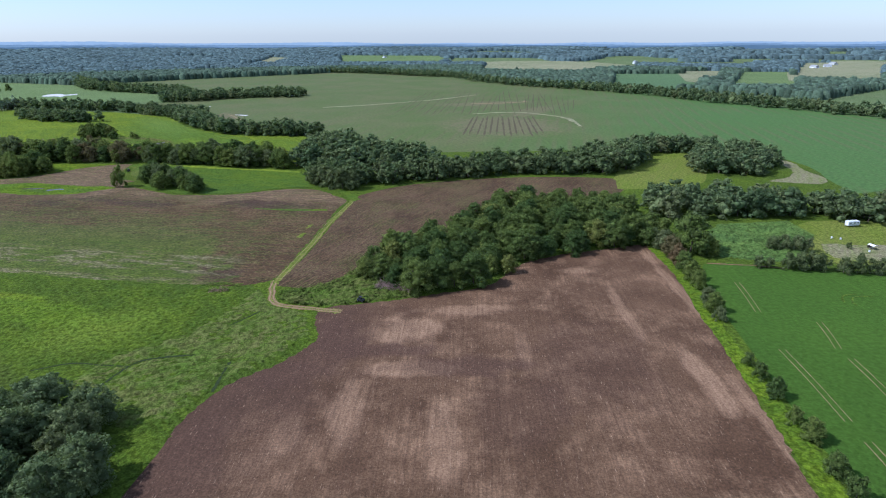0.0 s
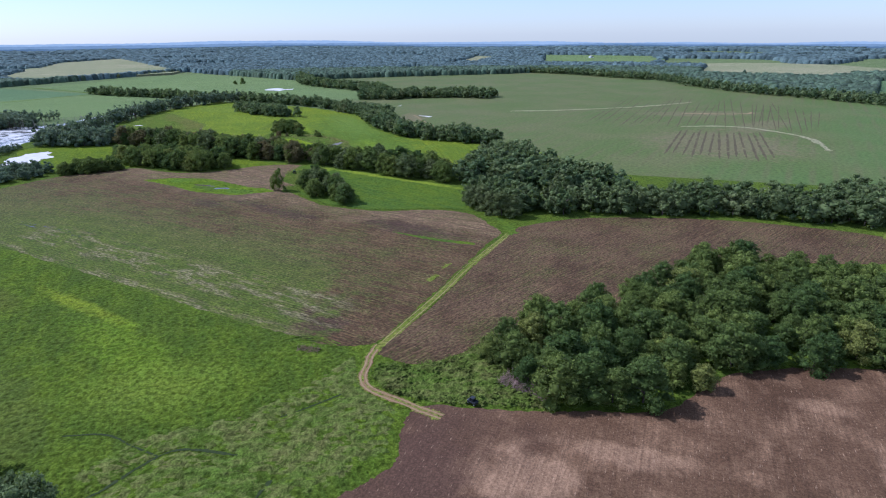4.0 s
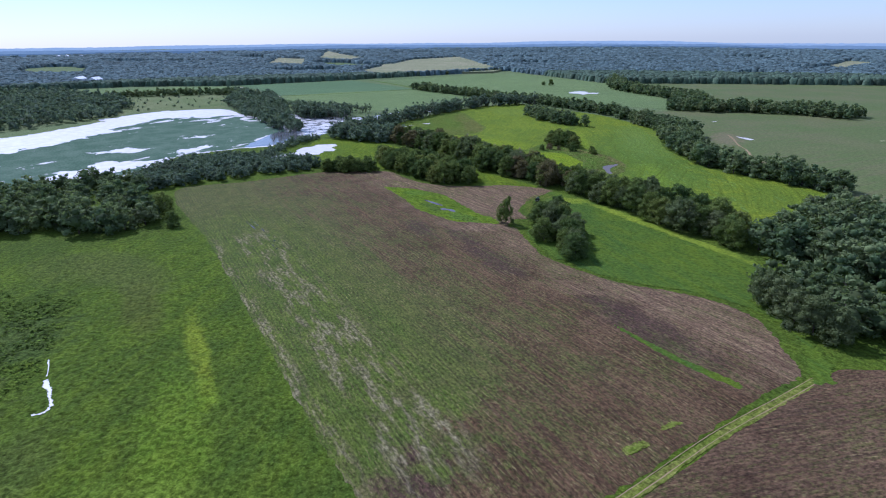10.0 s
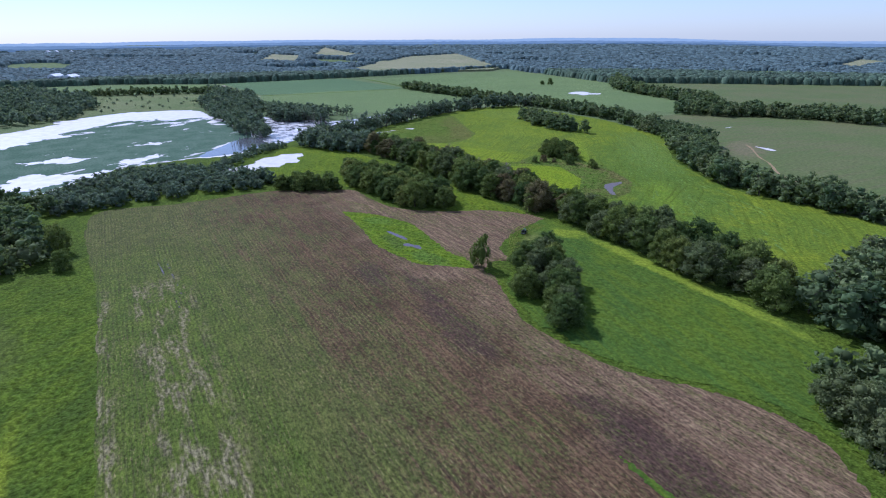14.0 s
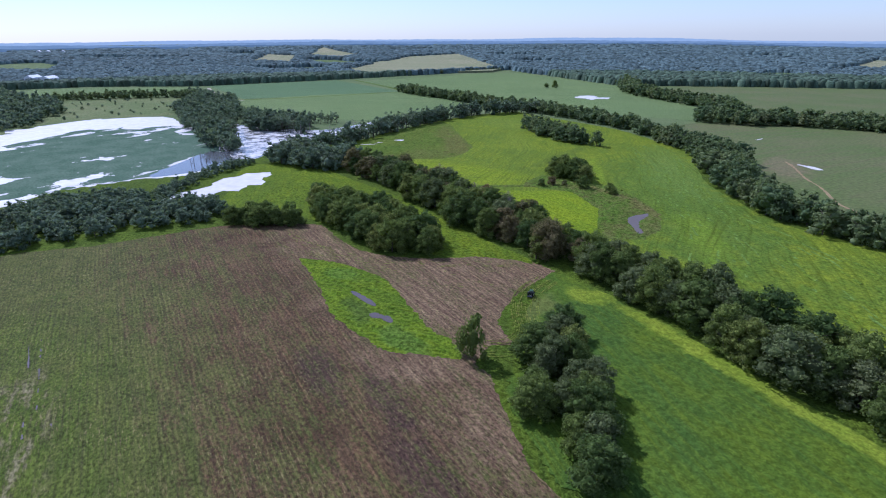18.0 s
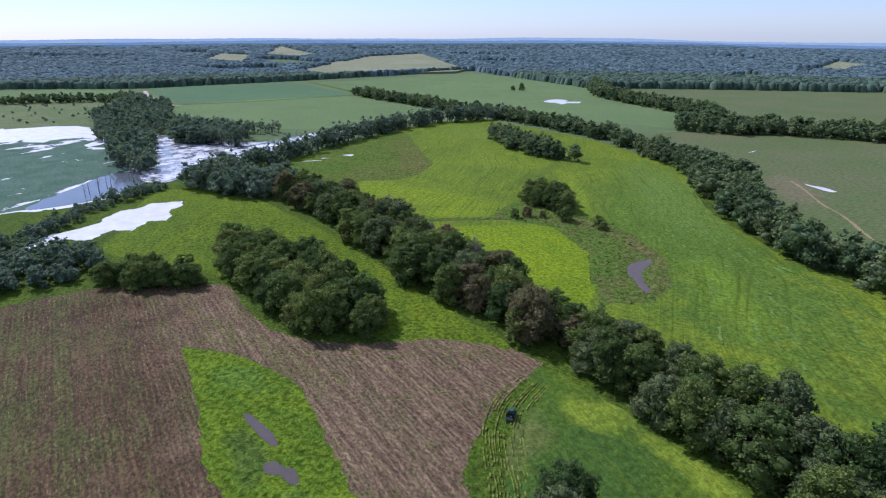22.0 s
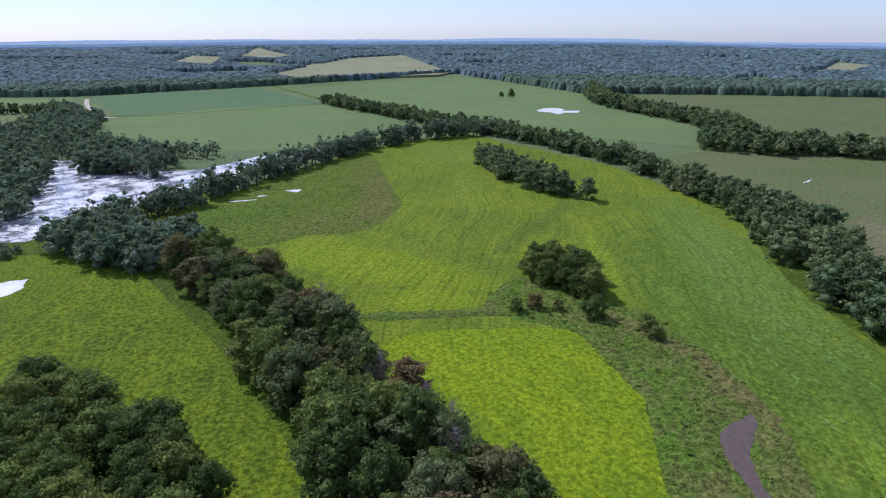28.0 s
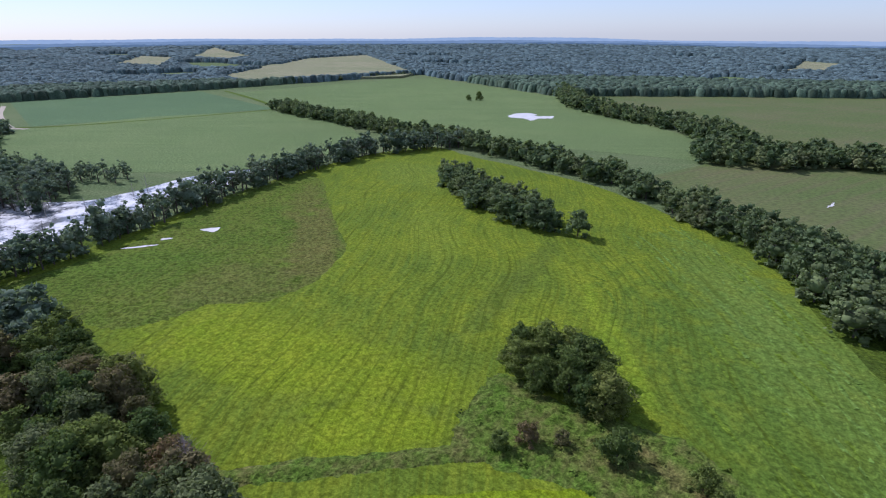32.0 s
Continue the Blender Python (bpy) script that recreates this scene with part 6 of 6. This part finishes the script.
def tractor(m):
    ob = tagged(new("tractor"), "small dark green farm tractor mowing at the stubble edge", "tractor")
    for x in (-0.85, 0.85):
        wheel(ob, x, -0.85, 0.78, 0.46, STEEL)
        wheel(ob, x * 0.92, 1.15, 0.48, 0.30, STEEL)
    bm = box(bmesh.new(), (0.62, 2.5, 0.4), (0, 0.2, 0.72), None, 0.05)
    part("chassis", bm, BLACKPAINT, ob)
    hood = part("hood", box(bmesh.new(), (0.66, 1.35, 0.55), (0, 0.98, 1.12), None, 0.12), BLACKPAINT, ob)
    part("grille", box(bmesh.new(), (0.5, 0.06, 0.4), (0, 1.68, 1.08), None, 0.02), STEEL, hood)
    for x in (-0.2, 0.2):
        part("headlight", drum(bmesh.new(), 0.07, 0.05, (x, 1.70, 1.26), "Y", None, 12), WHITEPAINT, hood)
    part("exhaust", drum(bmesh.new(), 0.04, 0.9, (0.22, 0.9, 1.8), "Z", None, 10), STEEL, ob)
    for x in (-0.55, 0.55):
        for y in (-1.1, 0.15):
            bm = bmesh.new()
            stick(bm, (x, y, 1.15), (x * 0.92, y, 2.2), 0.04, 0.04, 8)
            part("cab_post", bm, BLACKPAINT, ob)
        part("fender", box(bmesh.new(), (0.5, 1.1, 0.06), (x * 1.5, -0.85, 1.62), None, 0.02), BLACKPAINT, ob)
    part("cab_roof", box(bmesh.new(), (1.3, 1.5, 0.12), (0, -0.5, 2.25), None, 0.05), GREENPAINT, ob, "pale green cab roof")
    part("seat", box(bmesh.new(), (0.5, 0.5, 0.5), (0, -0.75, 1.25), None, 0.08), BLACKPAINT, ob)
    bm = bmesh.new()
    stick(bm, (0, 0.1, 1.2), (0, -0.15, 1.5), 0.03, 0.03, 8)
    drum(bm, 0.2, 0.04, (0, -0.17, 1.52), "Z", None, 16)
    part("steering_wheel", bm, BLACKPAINT, ob)
    mower = part("mower", box(bmesh.new(), (1.9, 1.1, 0.24), (0, -2.05, 0.35), None, 0.06), BLACKPAINT, ob, "dark mower deck behind the tractor")
    for x in (-0.7, 0.7):
        part("wheel", drum(bmesh.new(), 0.18, 0.12, (x, -2.7, 0.18), "X", None, 12), RUBBER, mower)
    bm = bmesh.new()
    for x in (-0.35, 0.35):
        stick(bm, (x, -1.2, 0.7), (x * 0.6, -1.8, 0.45), 0.04, 0.04, 6)
    part("hitch", bm, STEEL, ob)
    ob.matrix_basis = m


def utility_vehicle(m):
    ob = tagged(new("utility_vehicle"), "small dark off-road utility vehicle parked beside the plough", "vehicle")
    for x in (-0.72, 0.72):
        for y in (-1.0, 1.0):
            wheel(ob, x, y, 0.33, 0.26, STEEL)
    part("body", box(bmesh.new(), (1.35, 2.9, 0.36), (0, 0, 0.56), None, 0.08), BLACKPAINT, ob)
    part("hood", box(bmesh.new(), (1.2, 0.8, 0.28), (0, 1.05, 0.84), None, 0.1), BLACKPAINT, ob)
    bed = bmesh.new()
    box(bed, (1.3, 1.0, 0.05), (0, -0.98, 0.80))
    for x in (-0.63, 0.63):
        box(bed, (0.05, 1.0, 0.3), (x, -0.98, 0.97))
    for y in (-1.46, -0.5):
        box(bed, (1.3, 0.05, 0.3), (0, y, 0.97))
    part("cargo_bed", bed, BLACKPAINT, ob)
    part("seat", box(bmesh.new(), (1.15, 0.5, 0.5), (0, -0.15, 0.98), None, 0.08), RUBBER, ob)
    for x in (-0.6, 0.6):
        for y, z in ((-0.42, 0.8), (0.72, 0.95)):
            bm = bmesh.new()
            stick(bm, (x, y, z), (x * 0.95, y * 0.75, 1.86), 0.03, 0.03, 8)
            part("roof_post", bm, BLACKPAINT, ob)
    part("roof", box(bmesh.new(), (1.3, 1.2, 0.07), (0, 0.05, 1.9), None, 0.03), BLACKPAINT, ob, "dark plastic roof")
    part("windscreen", box(bmesh.new(), (1.1, 0.03, 0.7), (0, 0.62, 1.4), Matrix.Rotation(radians(12), 4, "X")), GLASS, ob)
    for x in (-0.45, 0.45):
        part("headlight", box(bmesh.new(), (0.22, 0.05, 0.12), (x, 1.46, 0.8), None, 0.02), WHITEPAINT, ob)
    ob.matrix_basis = m


def camper(m):
    ob = tagged(new("camper_trailer"), "white camper trailer parked by the wood", "trailer")
    part("body", box(bmesh.new(), (2.4, 6.6, 2.2), (0, 0, 1.65), None, 0.25), WHITEPAINT, ob)
    part("roof", box(bmesh.new(), (2.2, 6.2, 0.14), (0, 0, 2.78), None, 0.06), WHITEPAINT, ob)
    for y in (-2.1, -0.3, 2.2):
        for x in (-1.21, 1.21):
            win = part("window", box(bmesh.new(), (0.06, 1.0, 0.6), (x, y, 1.95), None, 0.02), STEEL, ob)
            part("pane", box(bmesh.new(), (0.08, 0.88, 0.48), (x, y, 1.95)), GLASS, win)
    door = part("door", box(bmesh.new(), (0.06, 0.7, 1.8), (1.22, 0.95, 1.5), None, 0.03), WHITEPAINT, ob)
    part("handle", box(bmesh.new(), (0.06, 0.12, 0.04), (1.26, 0.7, 1.45)), STEEL, door)
    part("stripe", box(bmesh.new(), (2.44, 6.3, 0.22), (0, 0, 1.2)), PALEROOF, ob)
    for x in (-1.0, 1.0):
        for y in (-0.45, 0.4):
            wheel(ob, x, y - 0.3, 0.34, 0.22, STEEL)
    bm = bmesh.new()
    stick(bm, (-0.7, 3.3, 0.55), (0, 4.4, 0.5), 0.05, 0.05, 6)
    stick(bm, (0.7, 3.3, 0.55), (0, 4.4, 0.5), 0.05, 0.05, 6)
    stick(bm, (0, 4.3, 0.0), (0, 4.3, 0.6), 0.05, 0.05, 6)
    part("hitch", bm, STEEL, ob)
    ob.matrix_basis = m


def canopy_shed(m):
    ob = tagged(new("field_shelter"), "open shelter with a white roof on the dry yard", "shelter")
    for x in (-1.4, 1.4):
        for y in (-1.8, 1.8):
            bm = bmesh.new()
            stick(bm, (x, y, 0), (x, y, 2.1), 0.06, 0.06, 8)
            part("post", bm, BARK, ob)
    bm = bmesh.new()
    for side in (-1, 1):
        box(bm, (1.75, 4.2, 0.07), (side * 0.82, 0, 2.32), Matrix.Rotation(radians(18 * side), 4, "Y"))
    part("roof", bm, WHITEPAINT, ob, "white metal roof")
    part("back_wall", box(bmesh.new(), (2.8, 0.06, 1.9), (0, 1.8, 1.0)), BARK, ob)
    part("trough", box(bmesh.new(), (1.8, 0.6, 0.5), (0, 0.6, 0.26), None, 0.04), STEEL, ob)
    ob.matrix_basis = m


def farm_building(m, size, wall_mat, roof_mat, label):
    """A far house or barn: walls, pitched roof, door and windows."""
    w, d, h = size
    ob = tagged(new("farm_building"), label, "farm building", "far farm buildings")
    part("wall", box(bmesh.new(), (w, d, h), (0, 0, h / 2)), wall_mat, ob)
    bm = bmesh.new()
    rise = w * 0.32
    v = [bm.verts.new(p) for p in ((-w * 0.55, -d * 0.53, h), (w * 0.55, -d * 0.53, h), (0, -d * 0.53, h + rise), (-w * 0.55, d * 0.53, h), (w * 0.55, d * 0.53, h), (0, d * 0.53, h + rise))]
    for f in ((0, 1, 2), (5, 4, 3), (0, 2, 5, 3), (1, 4, 5, 2), (0, 3, 4, 1)):
        bm.faces.new([v[i] for i in f])
    part("roof", bm, roof_mat, ob)
    part("door", box(bmesh.new(), (w * 0.25, 0.2, h * 0.6), (0, -d / 2 - 0.02, h * 0.3)), BARK, ob)
    for y in (-d * 0.28, d * 0.28):
        for x in (-w / 2, w / 2):
            part("window", box(bmesh.new(), (0.2, 1.4, 1.4), (x, y, h * 0.55)), WINDOW, ob)
    ob.matrix_basis = m


tractor(pose(-236, 424.5, 0.35, 0, 0, 24))
utility_vehicle(pose(-31, 195.8, 0.35, 0, 0, 68))
camper(pose(212, 279, 0.3, 0, 0, 98))
canopy_shed(pose(199, 246, 0.3, 0, 0, 10) @ Matrix.Scale(0.8, 4))
farm_building(pose(387, 1422, 0, 0, 0, 30), (14, 26, 6), WHITEPAINT, WHITEPAINT, "long white barn behind the treeline")
for x, y, r in ((980, 1560, 20), (1040, 1600, 70), (1120, 1700, 10), (560, 1540, 45), (620, 1900, 0), (-230, 2500, 30)):
    farm_building(pose(x, y, float(relief(x, y)) + 1, 0, 0, r), (12, 18, 6), WHITEPAINT, PALEROOF, "white farmhouse far off among the fields")
for x, y, r in ((-3525, 600, 75), (-3510, 634, 75), (-3470, 690, 80), (-1655, 401, 60), (-1600, 425, 60)):
    farm_building(pose(x, y, float(relief(x, y)) + 6, 0, 0, r), (16, 42, 9), WHITEPAINT, WHITEPAINT, "long white shed far off above the woods")
for x, y in ((190, 261), (193, 259), (195, 242)):
    ob = tagged(new("water_tank"), "small white plastic water tank in the yard", "tank", "water tanks")
    part("body", drum(bmesh.new(), 0.4, 0.8, (0, 0, 0.4), "Z", 0.36, 16), WHITEPAINT, ob)
    part("lid", drum(bmesh.new(), 0.15, 0.12, (0, 0, 0.85), "Z", None, 12), PALEROOF, ob)
    ob.matrix_basis = pose(x, y, 0.3)


def bare_tree(x, y, height, label, group, seed, twigs=70, mat=None, lean=0.06):
    """A dead standing tree: trunk, limbs and fine twigs."""
    rng = random.Random(seed)
    ob = tagged(new("dead_tree"), label, "dead tree", group)
    bm = bmesh.new()
    top = Vector((rng.uniform(-lean, lean) * height, rng.uniform(-lean, lean) * height, height))
    stick(bm, (0, 0, -0.1), top * 0.5, height * 0.018 + 0.05, height * 0.011 + 0.03, 6)
    stick(bm, top * 0.5, top, height * 0.011 + 0.03, 0.03, 5)
    part("trunk", bm, mat or DEADWOOD, ob)
    bm = bmesh.new()
    for k in range(twigs):
        f = rng.uniform(0.3, 0.95)
        a, up = rng.uniform(0, 6.28), rng.uniform(0.1, 0.9)
        start = top * f
        reach = height * (1.05 - f) * rng.uniform(0.3, 0.62)
        mid = start + Vector((math.cos(a), math.sin(a), up)) * reach * 0.55
        end = mid + Vector((math.cos(a + rng.uniform(-0.6, 0.6)), math.sin(a + rng.uniform(-0.6, 0.6)), up + 0.3)) * reach * 0.5
        stick(bm, start, mid, 0.06, 0.04, 4)
        stick(bm, mid, end, 0.04, 0.015, 3)
    part("branches", bm, mat or DEADWOOD, ob)
    ob.matrix_basis = pose(x, y, 0.1, 0, 0, rng.uniform(0, 360))


GREYWOOD = plain_mat("grey_dead_wood", (0.27, 0.215, 0.18), 0.9, 0.0, 0.3, 0.2)
for k, (x, y, h) in enumerate(((-330, 468, 16), (-309, 486, 16), (-303, 481, 15), (-429, 506, 15), (-338, 488, 15), (-322, 489, 14), (-384, 499, 17))):
    bare_tree(x, y, h, "bare grey dead tree standing in the hedge", "dead hedge trees", 100 + k, 150, GREYWOOD)
rng = random.Random(12)
for k in range(46):
    f = rng.random()
    if k < 12:
        x, y = -540 - 40 * f + rng.uniform(-5, 5), 378 + 55 * f + rng.uniform(-4, 4)
    elif k < 22:
        x, y = -585 - 75 * f + rng.uniform(-8, 8), 500 + 110 * f + rng.uniform(-10, 10)
    else:
        x, y = -640 - 110 * f + rng.uniform(-9, 9), 530 + 30 * f + rng.uniform(-8, 8)
    bare_tree(x, y, rng.uniform(7, 13), "slender drowned dead tree standing in water", "drowned trees", 200 + k, rng.randint(6, 22))


def brush_pile(x, y, length, width, height, turn, count, mat, label, seed):
    rng = random.Random(seed)
    ob = tagged(new("brush_pile"), label, "brush pile", "brush piles")
    for name, share, thick in (("limbs", 0.2, 0.08), ("twigs", 0.8, 0.035)):
        bm = bmesh.new()
        for _ in range(int(count * share)):
            c = Vector((rng.uniform(-0.5, 0.5) * length, rng.uniform(-0.5, 0.5) * width, rng.uniform(0.0, height) * rng.random() + 0.1))
            d = Vector((rng.uniform(-1, 1), rng.uniform(-0.9, 0.9), rng.uniform(0.0, 1.1))) * rng.uniform(0.8, 2.2)
            c.z = max(c.z, d.z * 0.5 + 0.05)
            stick(bm, c - d * 0.5, c + d * 0.5, thick, thick * 0.4, 4)
        part(name, bm, mat, ob)["kind"] = "stuff"
    ob.matrix_basis = pose(x, y, 0.12, 0, 0, turn)


brush_pile(-19, 207.5, 15, 6, 3.0, -18, 1500, plain_mat("weathered_brush", (0.27, 0.18, 0.15), 0.9, 0.0, 0.3, 0.2), "large pile of grey dead branches by the near wood", 1)
brush_pile(-89, 206.5, 7, 2.5, 0.9, 5, 220, plain_mat("brown_brush", (0.26, 0.17, 0.11), 0.9, 0.0, 0.3, 0.2), "low heap of cut brown branches in the grass", 2)
